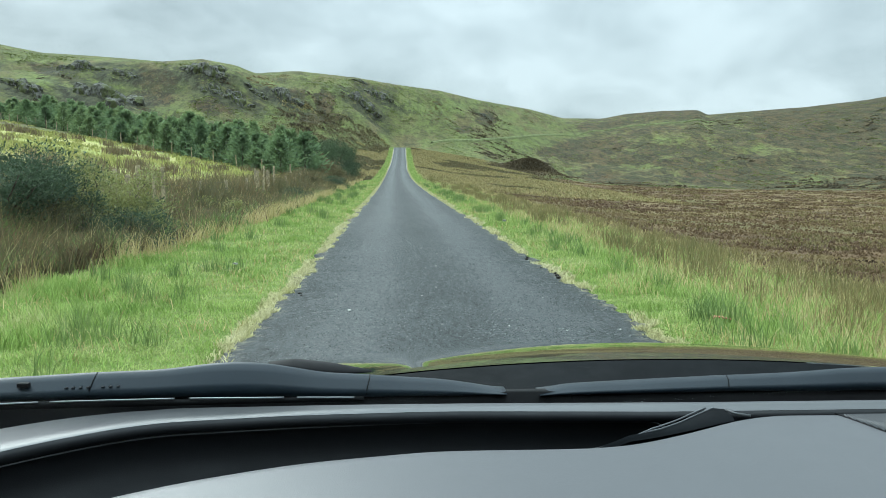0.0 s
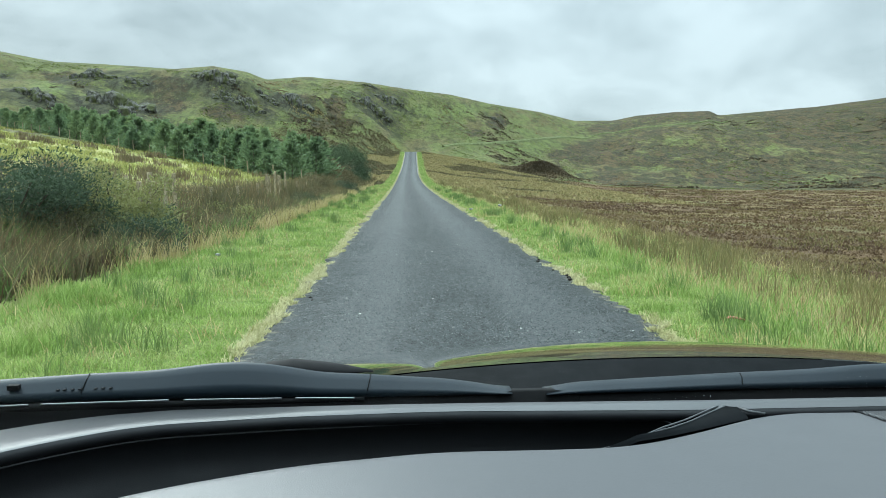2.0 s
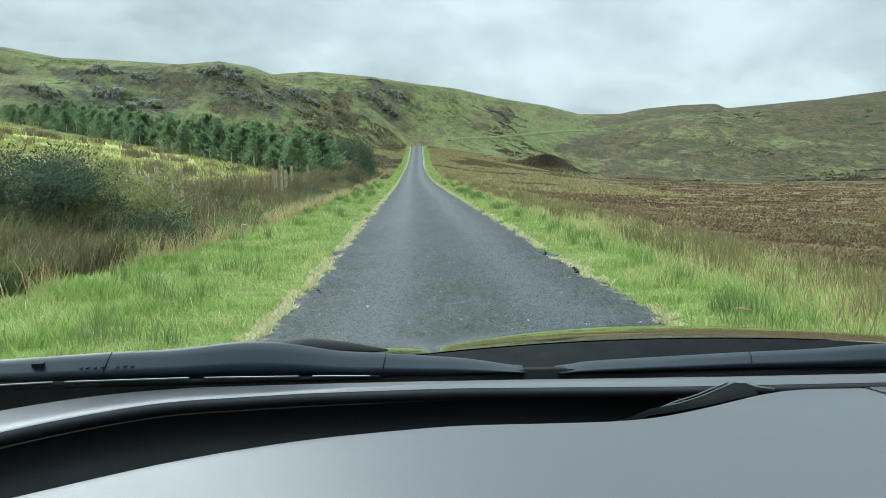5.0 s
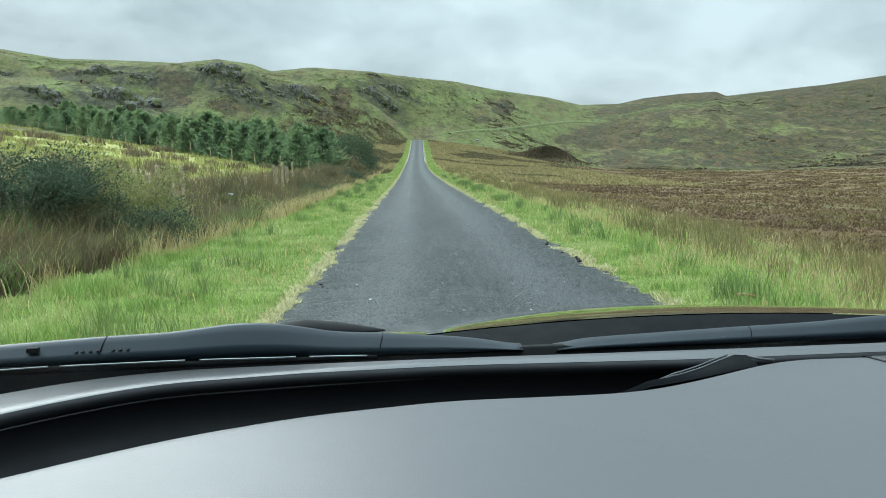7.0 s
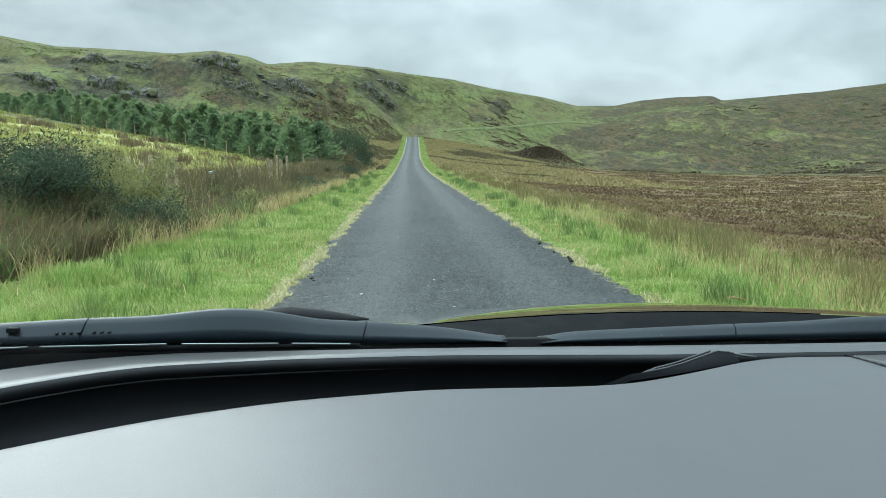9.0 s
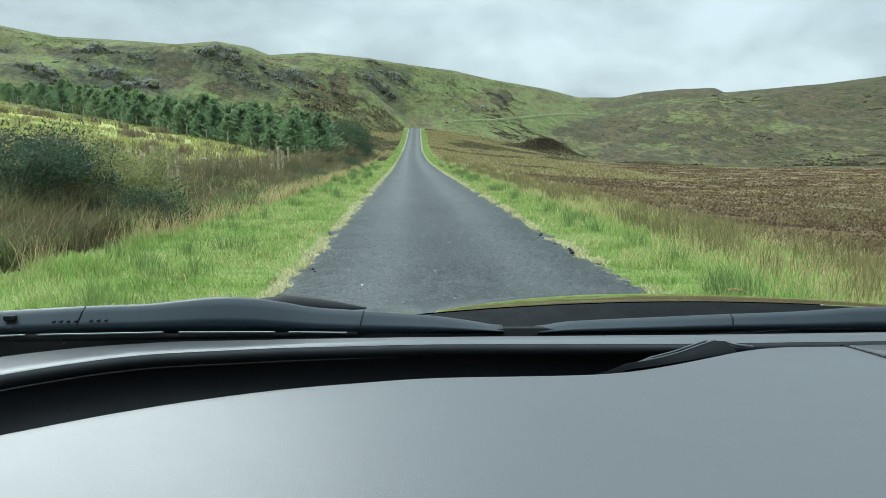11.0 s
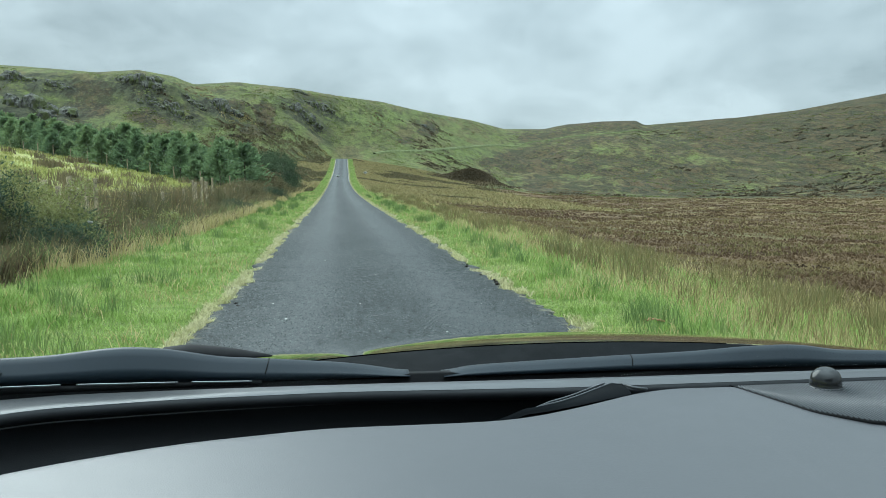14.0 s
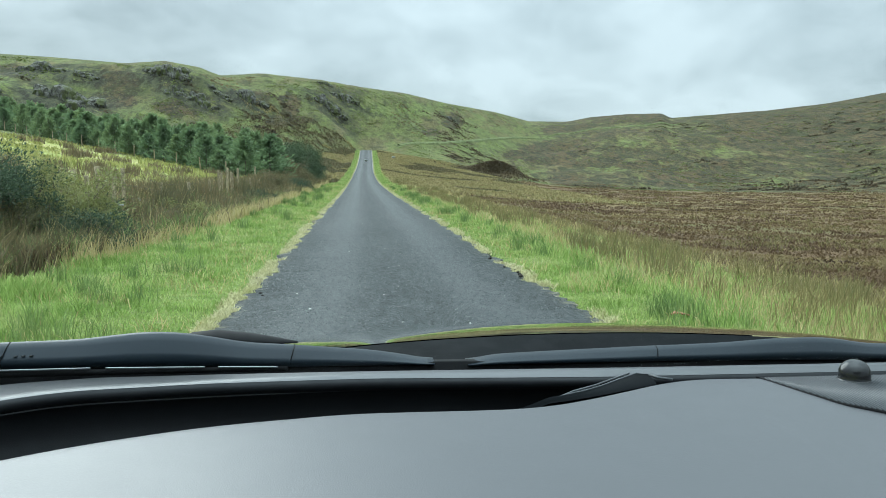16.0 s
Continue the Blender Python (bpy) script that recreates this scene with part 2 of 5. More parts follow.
MAT_HEATHER = blade_material("heather", [(0.050, 0.032, 0.022), (0.085, 0.052, 0.032), (0.12, 0.075, 0.042), (0.15, 0.11, 0.052)], soft=0.9)
MAT_BOG = blade_material("bog_heather", [(0.090, 0.056, 0.033), (0.128, 0.082, 0.043), (0.165, 0.114, 0.053), (0.220, 0.172, 0.075)], soft=0.4, single=0.22, patches=0.16, stretch=(0.45, 1.2, 1))
MAT_PALE = blade_material("pale_edge_grass", [(0.40, 0.40, 0.15), (0.56, 0.52, 0.27), (0.66, 0.61, 0.38)])
MAT_PINE = blade_material("pine_needles", [(0.130, 0.200, 0.095), (0.168, 0.245, 0.110), (0.210, 0.290, 0.122), (0.280, 0.355, 0.140)], 0.7, trans=0.48, soft=0.28, each=0.5)
MAT_GORSE = blade_material("gorse_leaves", [(0.030, 0.048, 0.025), (0.058, 0.090, 0.045), (0.115, 0.155, 0.082)], 0.7, soft=1.0)
MAT_WILLOW = blade_material("willow_leaves", [(0.15, 0.17, 0.055), (0.26, 0.27, 0.088), (0.44, 0.41, 0.165)], 0.6, soft=0.8)
MAT_BARK = paint("bark", (0.10, 0.075, 0.055), 0.9, vary=0.35, scale=120)
MAT_POST = paint("weathered_wood", (0.34, 0.285, 0.18), 0.9, vary=0.5, scale=90, spec=0.08)
MAT_MOOR = blade_material("moor_straw", [(0.14, 0.125, 0.048), (0.20, 0.16, 0.07), (0.27, 0.205, 0.095)])
MAT_WIRE = paint("rusted_wire", (0.10, 0.085, 0.065), 0.8, 0.0, spec=0.1)
def rock_material():
    m = Nodes("dark_rock", 0.9, spec=0.2)
    strat = m.noise(2.2, 7, 0.72, 0.6, stretch=(1.6, 1.6, 0.45))
    c = m.mix(m.step(strat, 0.40, 0.60), (0.040, 0.039, 0.031), (0.165, 0.160, 0.138))
    m.color(m.mix(m.step(m.noise(0.9, 6, 0.65), 0.47, 0.58, 0, 0.85), c, (0.085, 0.098, 0.034)))
    m.bump(strat, 0.8, 0.3)
    return m.mat


MAT_ROCK = rock_material()
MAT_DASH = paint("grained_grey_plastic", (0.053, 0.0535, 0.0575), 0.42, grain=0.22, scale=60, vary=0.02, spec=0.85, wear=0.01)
MAT_DASHDARK = paint("black_soft_plastic", (0.009, 0.010, 0.0115), 0.6, grain=0.2, vary=0.1, spec=0.3)
MAT_TRIM = paint("satin_trim_edge", (0.07, 0.075, 0.08), 0.4, vary=0.05)
MAT_WIPER = paint("wiper_black", (0.011, 0.0175, 0.0245), 0.42, vary=0.05, spec=0.25, wear=0.03)
MAT_RUBBER = paint("rubber", (0.004, 0.004, 0.0045), 0.7, spec=0.15)
MAT_BODY = paint("dark_car_paint", (0.022, 0.027, 0.03), 0.05, vary=0.04, spec=1.0)
for key, value in (("Coat Weight", 1.0), ("Coat Roughness", 0.02), ("Coat IOR", 1.6)):
    MAT_BODY.node_tree.nodes["Principled BSDF"].inputs[key].default_value = value
MAT_CHROME = paint("brushed_steel", (0.30, 0.31, 0.32), 0.35, 1.0, vary=0.05)
MAT_DOME = paint("sensor_plastic", (0.010, 0.0105, 0.011), 0.22, wear=0.02)
MAT_LINER = paint("headliner_cloth", (0.30, 0.30, 0.29), 0.95, vary=0.08)

# ---- mesh helpers ----
def mesh_np(name, verts, quads=None, tris=None, material=None, smooth=False):
    me = bpy.data.meshes.new(name)
    verts = np.asarray(verts, dtype=np.float32)
    q = np.zeros((0, 4), np.int32) if quads is None else np.asarray(quads, np.int32)
    t = np.zeros((0, 3), np.int32) if tris is None else np.asarray(tris, np.int32)
    me.vertices.add(len(verts))
    me.vertices.foreach_set("co", verts.ravel())
    me.loops.add(q.size + t.size)
    me.loops.foreach_set("vertex_index", np.concatenate([q.ravel(), t.ravel()]))
    me.polygons.add(len(q) + len(t))
    start = np.concatenate([np.arange(len(q)) * 4, q.size + np.arange(len(t)) * 3]).astype(np.int32)
    me.polygons.foreach_set("loop_start", start)
    if smooth:
        me.polygons.foreach_set("use_smooth", np.ones(len(start), bool))
    me.update(calc_edges=True)
    me.validate()
    if material:
        me.materials.append(material)
    return me


def part(name, data, material, parent, label=""):
    """One mesh object under a thing: from a bmesh or a mesh."""
    if isinstance(data, bmesh.types.BMesh):
        me = bpy.data.meshes.new(name)
        data.to_mesh(me)
        data.free()
    else:
        me = data
    if material and not me.materials:
        me.materials.append(material)
    ob = new(name, me)
    ob.parent = parent
    if label:
        tagged(ob, label)
    return ob


def smooth_all(me):
    me.polygons.foreach_set("use_smooth", np.ones(len(me.polygons), bool))
    return me


def grid_mesh(name, xs, ys, f, material=None, smooth=True):
    """A sheet over xs by ys with points f(x, y) -> (x, y, z) arrays."""
    X, Y = np.meshgrid(xs, ys)
    P = np.stack(f(X, Y), -1).reshape(-1, 3)
    nx, ny = len(xs), len(ys)
    i = (np.arange(ny - 1)[:, None] * nx + np.arange(nx - 1)).ravel()
    return mesh_np(name, P, np.stack([i, i + 1, i + nx + 1, i + nx], 1), None, material, smooth)


def sstep(v, a, b):
    s = np.clip((np.asarray(v, float) - a) / (b - a), 0, 1)
    return s * s * (3 - 2 * s)


_RNG = np.random.RandomState(7)
_LAT = _RNG.rand(256, 256)


def vnoise(x, y):
    """Smooth value noise, 0..1, period 256."""
    xi, yi = np.floor(x).astype(int), np.floor(y).astype(int)
    fx, fy = x - xi, y - yi
    fx, fy = fx * fx * (3 - 2 * fx), fy * fy * (3 - 2 * fy)
    g = lambda a, b: _LAT[a % 256, b % 256]
    return (g(xi, yi) * (1 - fx) + g(xi + 1, yi) * fx) * (1 - fy) + (g(xi, yi + 1) * (1 - fx) + g(xi + 1, yi + 1) * fx) * fy


def fbm(x, y, octaves=4):
    s, a, t = 0.0, 1.0, 0.0
    for _ in range(octaves):
        s, t = s + a * vnoise(x, y), t + a
        x, y, a = x * 2.03 + 17.3, y * 2.03 + 9.1, a * 0.5
    return s / t - 0.5


# ---- the lie of the land ----
ROAD_L, ROAD_R = -1.88, 1.69          # road edges beside the car
EYE_Z = 1.38


def road_x(y):
    return np.interp(y, [-200, 105, 147, 192, 256, 330], [0, 0, 0.2, 0.7, 1.4, 2.0])


def road_z(y):
    return np.interp(y, [-100, 50, 68, 85, 101, 117, 132, 147, 170, 192, 212, 225, 240, 252, 260, 275, 320], [0, 0, 0.06, 0.18, 0.36, 0.62, 1.0, 1.45, 2.35, 3.5, 4.75, 5.7, 6.95, 8.0, 8.4, 8.2, 4])


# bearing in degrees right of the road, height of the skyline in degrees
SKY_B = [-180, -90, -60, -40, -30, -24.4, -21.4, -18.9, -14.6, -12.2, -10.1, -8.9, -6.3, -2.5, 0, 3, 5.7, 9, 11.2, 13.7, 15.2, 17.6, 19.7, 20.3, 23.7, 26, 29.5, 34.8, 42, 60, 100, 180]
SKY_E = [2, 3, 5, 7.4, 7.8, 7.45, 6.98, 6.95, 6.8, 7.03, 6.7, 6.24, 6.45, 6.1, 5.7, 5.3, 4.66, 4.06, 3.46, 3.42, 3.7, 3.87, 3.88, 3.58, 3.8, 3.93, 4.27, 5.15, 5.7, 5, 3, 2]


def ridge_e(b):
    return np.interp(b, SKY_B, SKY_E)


def ridge_r(b):
    return np.interp(b, [-180, -60, -30, -10, 0, 6, 12, 20, 30, 45, 100, 180], [700, 435, 310, 297, 350, 435, 580, 480, 450, 435, 700, 700])


def foot_r(b):
    return np.interp(b, [-180, -60, -25, -10, -3, 0.5, 4, 9, 14, 30, 60, 180], [350, 180, 170, 177, 215, 264, 250, 236, 210, 205, 200, 350])


def polar(b, r):
    return (-0.6 + r * math.sin(radians(b)), r * math.cos(radians(b)))


def bank_shift(y):
    """How much further out the bank stands where the verge is widest."""
    return np.interp(y, [-10, 9, 15, 22], [0.9, 0.8, 0.3, 0.0])


def base_z(x, y):
    """Near ground: road bed, verges, bank and field on one side, bog on the other."""
    d = x - road_x(y)
    zr = road_z(y)
    left = np.interp(-d - bank_shift(y) * sstep(-d, 2.5, 4.5) * (1 - sstep(-d, 7, 12)), [1.9, 2.1, 3.5, 4.4, 4.9, 5.4, 6, 7, 9, 60, 300], [-0.04, 0.03, 0.08, 0.04, -0.15, -0.10, 0.22, 0.46, 0.80, 9.0, 26.0])
    right = np.interp(d, [1.6, 1.8, 2.6, 3.4, 5, 9, 16, 24, 36, 80, 300], [-0.04, 0.02, 0.0, -0.08, -0.38, -1.0, -1.6, -2.0, -2.5, -2.8, -1.0])
    z = np.where(d < 0, left, right)
    z = np.where((d > -1.95) & (d < 1.67), -0.05, z)
    r = np.hypot(x, y)
    z = z + zr * np.exp(-np.clip(np.abs(d) - 5, 0, None) ** 2 / 2 / np.where(d < 0, 20.0, 24.0) ** 2)
    z = z + np.where(d < 0, 0.0, 0.25 * sstep(r, 130, 258) * sstep(d, 8, 25))
    off = sstep(np.abs(d + 0.14), 2.0, 5.0)
    z = z + off * (np.where(d < 0, 0.16, 0.07) * fbm(x * 0.55, y * 0.55) + np.where(d < 0, 0.22, 0.5) * fbm(x * 0.09 + 5, y * 0.09, 3) * sstep(np.abs(d), 4, 14))
    return z


ROUGH, TRACK = [0.0], []


def near_line(x, y, pts, width):
    """1 on the polyline pts, falling to 0 at width."""
    best = np.full(np.shape(x), 1e9)
    for (ax, ay), (bx, by) in zip(pts[:-1], pts[1:]):
        ux, uy = bx - ax, by - ay
        t = np.clip(((x - ax) * ux + (y - ay) * uy) / (ux * ux + uy * uy), 0, 1)
        best = np.minimum(best, np.hypot(x - ax - t * ux, y - ay - t * uy))
    return 1 - sstep(best, width * 0.5, width)


def ground_z(x, y):
    x, y = np.asarray(x, float), np.asarray(y, float)
    r, b = np.hypot(x + 0.6, y), np.degrees(np.arctan2(x + 0.6, y))
    z0 = base_z(x, y)
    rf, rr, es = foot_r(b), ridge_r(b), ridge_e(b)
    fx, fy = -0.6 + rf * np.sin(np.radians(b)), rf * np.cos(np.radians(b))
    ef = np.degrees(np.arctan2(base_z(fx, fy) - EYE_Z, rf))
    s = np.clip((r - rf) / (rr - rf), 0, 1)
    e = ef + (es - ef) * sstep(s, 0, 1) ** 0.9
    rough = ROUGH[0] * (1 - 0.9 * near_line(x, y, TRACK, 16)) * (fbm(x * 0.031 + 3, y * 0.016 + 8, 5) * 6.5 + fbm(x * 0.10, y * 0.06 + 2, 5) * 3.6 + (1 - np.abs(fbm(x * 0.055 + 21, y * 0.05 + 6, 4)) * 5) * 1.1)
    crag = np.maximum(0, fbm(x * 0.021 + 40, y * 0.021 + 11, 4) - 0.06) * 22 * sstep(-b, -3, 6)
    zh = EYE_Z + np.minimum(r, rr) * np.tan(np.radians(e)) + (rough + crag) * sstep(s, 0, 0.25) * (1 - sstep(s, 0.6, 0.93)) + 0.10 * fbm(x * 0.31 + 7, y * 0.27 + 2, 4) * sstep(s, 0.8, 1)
    zh = zh + 0.004 * np.maximum(r - rr, 0)
    mx, my = polar(8.9, 246)
    zh = zh + 4.6 * np.exp(-((x - mx) / 7.5) ** 2 - ((y - my) / 7) ** 2)
    return np.where(r < rf, z0, zh + (z0 - zh) * (1 - sstep(r, rf, rf * 1.06)))


def on_hill(b, e):
    """The place on the hillside at a bearing where the ground stands e degrees above the eye."""
    r = np.linspace(float(foot_r(b)), float(ridge_r(b)), 300)
    x, y = -0.6 + r * math.sin(radians(b)), r * math.cos(radians(b))
    up = np.degrees(np.arctan2(ground_z(x, y) - EYE_Z, r))
    k = int(np.argmax(up > e)) if (up > e).any() else len(r) - 1
    return float(x[k]), float(y[k])


TRACK += [on_hill(b, e) for b, e in ((2.6, 1.85), (5.8, 2.0), (8.4, 2.25), (10.9, 2.4), (13.0, 2.6), (14.9, 2.8), (17.1, 3.0), (19.1, 3.1), (21.1, 3.2))]
ROUGH[0] = 1.0
# bearing, height in degrees and width in metres of the crags
CRAGS = [(-19.3, 6.2, 13), (-12.0, 6.3, 14), (-18.2, 4.3, 18), (-10.0, 4.4, 9), (-7.2, 4.8, 12), (-2.1, 4.4, 13), (-1.0, 4.9, 12), (-2.2, 5.8, 6), (-16.9, 5.8, 8), (-22.5, 4.7, 11), (-11.7, 5.0, 7), (-8.9, 4.9, 7), (-24.8, 6.0, 8), (6.0, 3.6, 6)]
# bearing, height, half width and half height in degrees of the heather and of the greenest grass
HEATH = [(-14.6, 5.6, 1.8, 0.7), (-11.2, 4.2, 1.4, 0.5), (-15.2, 4.5, 1.2, 0.4), (-4.8, 3.4, 1.6, 0.5), (-20.8, 6.1, 1.2, 0.4), (-7.0, 4.9, 1.5, 0.5), (-4.5, 4.6, 1.0, 0.6), (6.2, 3.6, 0.9, 0.5), (4.8, 2.7, 0.7, 0.3), (12.6, 1.3, 3.0, 0.8), (16.2, 0.9, 2.4, 0.5), (9.2, 0.3, 1.4, 0.6), (18.4, 0.6, 2.2, 0.35), (17.3, 3.75, 3.0, 0.40), (13.4, 2.9, 2.2, 0.35), (28.0, 2.3, 1.0, 0.6), (25.4, 2.9, 0.8, 0.4), (27.0, 3.3, 1.5, 0.4), (29.2, 1.6, 1.0, 0.5), (24.6, 1.8, 0.8, 0.3), (23.1, 0.8, 1.2, 0.25), (21.5, -0.3, 3.0, 0.4), (31.5, 3.0, 1.5, 0.9), (13.4, -0.3, 1.6, 0.3), (31, 0.8, 1.8, 0.4), (34, 2.0, 2, 0.7)]
LUSH = [(-18.0, 5.1, 2.4, 0.5), (-7.1, 3.4, 1.8, 0.5), (-13.8, 3.5, 2.0, 0.4), (-21.5, 5.2, 1.8, 0.5), (-3.6, 5.4, 1.2, 0.5), (-9.3, 5.5, 1.6, 0.4), (0.7, 4.3, 2.0, 0.7), (27.0, -0.4, 1.6, 0.35), (14.5, 1.0, 1.7, 0.6), (8.0, 1.6, 1.6, 0.5), (7.6, 3.2, 0.9, 0.5), (21.4, 2.9, 2.0, 0.35), (3.5, 4.3, 1.5, 0.5), (16.4, 0.3, 1.5, 0.4), (24.1, 1.4, 1.5, 0.3), (3.5, 1.2, 2.0, 0.5), (18, 2.1, 1.8, 0.3)]


def build_ground():
    fine = np.arange(-34, 44, 0.2)
    az = np.concatenate([np.arange(-180, -34, 3.0), fine, np.arange(44, 180, 3.0)])
    rad = np.concatenate([[0.3, 0.8, 1.4], 2.0 * 1.0182 ** np.arange(0, 410)])
    A, Rr = np.meshgrid(np.radians(az), rad)
    X, Y = -0.6 + Rr * np.sin(A), Rr * np.cos(A)
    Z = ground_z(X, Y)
    na, nr = len(az), len(rad)
    i = np.arange(nr - 1)[:, None] * na
    j = np.arange(na)
    quads = np.stack([i + j, i + (j + 1) % na, i + na + (j + 1) % na, i + na + j], -1).reshape(-1, 4)[:, ::-1]
    me = mesh_np("ground", np.stack([X, Y, Z], -1).reshape(-1, 3), quads, None, MAT_GROUND, True)
    d = X - road_x(Y)
    r, b = np.hypot(X + 0.6, Y), np.degrees(A)
    rf = foot_r(b)
    near = 1 - sstep(Y, 250, 275)
    jag = fbm(X * 0.8, Y * 0.8, 3) * 0.9
    wide = bank_shift(Y)
    verge = np.where(d < 0, 1 - sstep(-d + jag - wide, 4.0, 4.7), 1 - sstep(d + jag, 3.0, 3.7)) * near
    verge = np.maximum(verge * (1 - 0.35 * sstep(Y, 120, 180)), 0.45 * sstep(r, 190, 225) * (1 - sstep(np.abs(d), 2.5, 5.5)) * (1 - sstep(r, 256, 266)))
    fade = 1 - sstep(Y, 150, 235)
    tawny = np.where(d < 0, sstep(-d + jag - wide, 3.9, 4.4) * (1 - sstep(-d, 6.0, 7.5)), sstep(d + jag, 2.8, 3.6) * (1 - sstep(d, 6, 13))) * fade
    bog = np.where(d > 0, sstep(d, 4, 9), 0) * (1 - sstep(r / rf + 0.08 * fbm(X * 0.05, Y * 0.05), 0.93, 1.0))
    past = np.where(d < -4, sstep(-d, 7, 9), 0) * (1 - sstep(r, rf * 0.93, rf * 1.0)) * (1 - sstep(Y + 0.77 * X, 62, 70))
    rock = np.zeros_like(X)
    for cb, ce, w in CRAGS:
        cx, cy = on_hill(cb, ce)
        q = np.hypot((X - cx), (Y - cy) * 0.8) + 5 * fbm(X * 0.2, Y * 0.2, 3)
        rock = np.maximum(rock, 1 - sstep(q, w * 0.4, w))
    track = 0.15 * near_line(X, Y, TRACK, 9.0) * sstep(r, rf, rf + 4)
    mx, my = polar(8.9, 246)
    mound = np.exp(-(((X - mx) / 9) ** 2 + ((Y - my) / 9) ** 2) * 1.2)
    bog = np.maximum(bog, np.clip(mound * 1.2, 0, 1))
    E = np.degrees(np.arctan2(Z - EYE_Z, r))
    warp = 0.5 * fbm(b * 0.9, E * 1.6, 5)

    def blotches(spots):
        v = np.zeros_like(X)
        for cb, ce, wb, we in spots:
            v = np.maximum(v, 1 - sstep(np.hypot((b - cb) / wb, (E - ce) / we) + warp * 3.4, 0.25, 1.35))
        return v * sstep(r, rf * 0.97, rf * 1.05)

    heath, lush = blotches(HEATH), blotches(LUSH) * (1 - 0.45 * sstep(b, 8, 13))
    heath = np.maximum(heath, 0.85 * sstep(b, 19, 26) * sstep(E, 1.0, 2.4))
    heath = np.maximum(heath, 0.46 * sstep(b, 9, 14) * (1 - 0.6 * lush))
    for name, v in (("verge", verge), ("tawny", tawny), ("bog", bog), ("pasture", past), ("rock", rock), ("track", track), ("heath", heath), ("lush", lush)):
        me.attributes.new(name, "FLOAT", "POINT").data.foreach_set("value", v.astype(np.float32).ravel())
    return tagged(new("ground", me), "rough moorland with grass, brown bog and green hills", "ground", kind="structure")


ground = build_ground()


def edge_rag(y, side):
    """How far the broken edge of the asphalt strays from its line."""
    k = 3.3 if side < 0 else 33.3
    near = 1 - 0.6 * sstep(y, 30, 70)
    return near * (0.24 * fbm(y * 1.9, y * 0 + k, 4) + 0.26 * fbm(y * 5.3, y * 0 + k + 2, 3) + 0.12 * fbm(y * 0.3, y * 0 + k + 5, 2))


def build_road():
    ys = np.concatenate([np.arange(-30, 2, 1.0), np.arange(2, 30, 0.05), np.arange(30, 90, 0.4), np.arange(90, 285, 1.0)])
    us = np.array([-0.06, 0.0, 0.015, 0.05, 0.1, 0.2, 0.3, 0.4, 0.5, 0.6, 0.7, 0.8, 0.9, 0.95, 0.985, 1.0, 1.06])
    U, Y = np.meshgrid(us, ys)
    xl, xr = ROAD_L + edge_rag(Y, -1), ROAD_R + edge_rag(Y, 1)
    c = np.clip(U, 0, 1)
    X = road_x(Y) + xl + (xr - xl) * c
    X = X + np.where(U < 0, -0.05, 0) + np.where(U > 1, 0.05, 0)
    Z = road_z(Y) + 0.012 + 0.03 * (1 - (2 * c - 1) ** 2) - np.where((U < 0) | (U > 1), 0.12, 0)
    nx, ny = len(us), len(ys)
    i = (np.arange(ny - 1)[:, None] * nx + np.arange(nx - 1)).ravel()
    me = mesh_np("road", np.stack([X, Y, Z], -1).reshape(-1, 3), np.stack([i, i + 1, i + nx + 1, i + nx], 1), None, MAT_ROAD, True)
    wheel = np.exp(-((c - 0.27) / 0.12) ** 2) + np.exp(-((c - 0.74) / 0.12) ** 2)
    edge = (1 - sstep(c, 0.005, 0.03)) + sstep(c, 0.97, 0.995)
    for name, v in (("wheel", wheel), ("edge", edge)):
        me.attributes.new(name, "FLOAT", "POINT").data.foreach_set("value", v.astype(np.float32).ravel())
    return tagged(new("road", me), "narrow dark grey chip-sealed country road", "road", kind="structure")


road = build_road()


def edge_line(side):
    ys = np.linspace(148, 254, 90)
    x0 = road_x(ys) + (ROAD_L + 0.10 if side < 0 else ROAD_R - 0.22)
    V, Q = [], []
    for k, y in enumerate(ys):
        z = float(road_z(y)) + 0.035
        for dx, dz in ((0, 0), (0.07, 0), (0.07, -0.02), (0, -0.02)):
            V.append((x0[k] + dx, y, z + dz))
        if k:
            a = 4 * (k - 1)
            Q += [(a, a + 1, a + 5, a + 4), (a + 3, a, a + 4, a + 7), (a + 1, a + 2, a + 6, a + 5)]
    return tagged(new("road_edge_line", mesh_np("road_edge_line", V, Q, None, MAT_LINE)), "worn white painted edge line on the road", "road marking", "road edge lines", kind="structure")


edge_line(-1), edge_line(1)


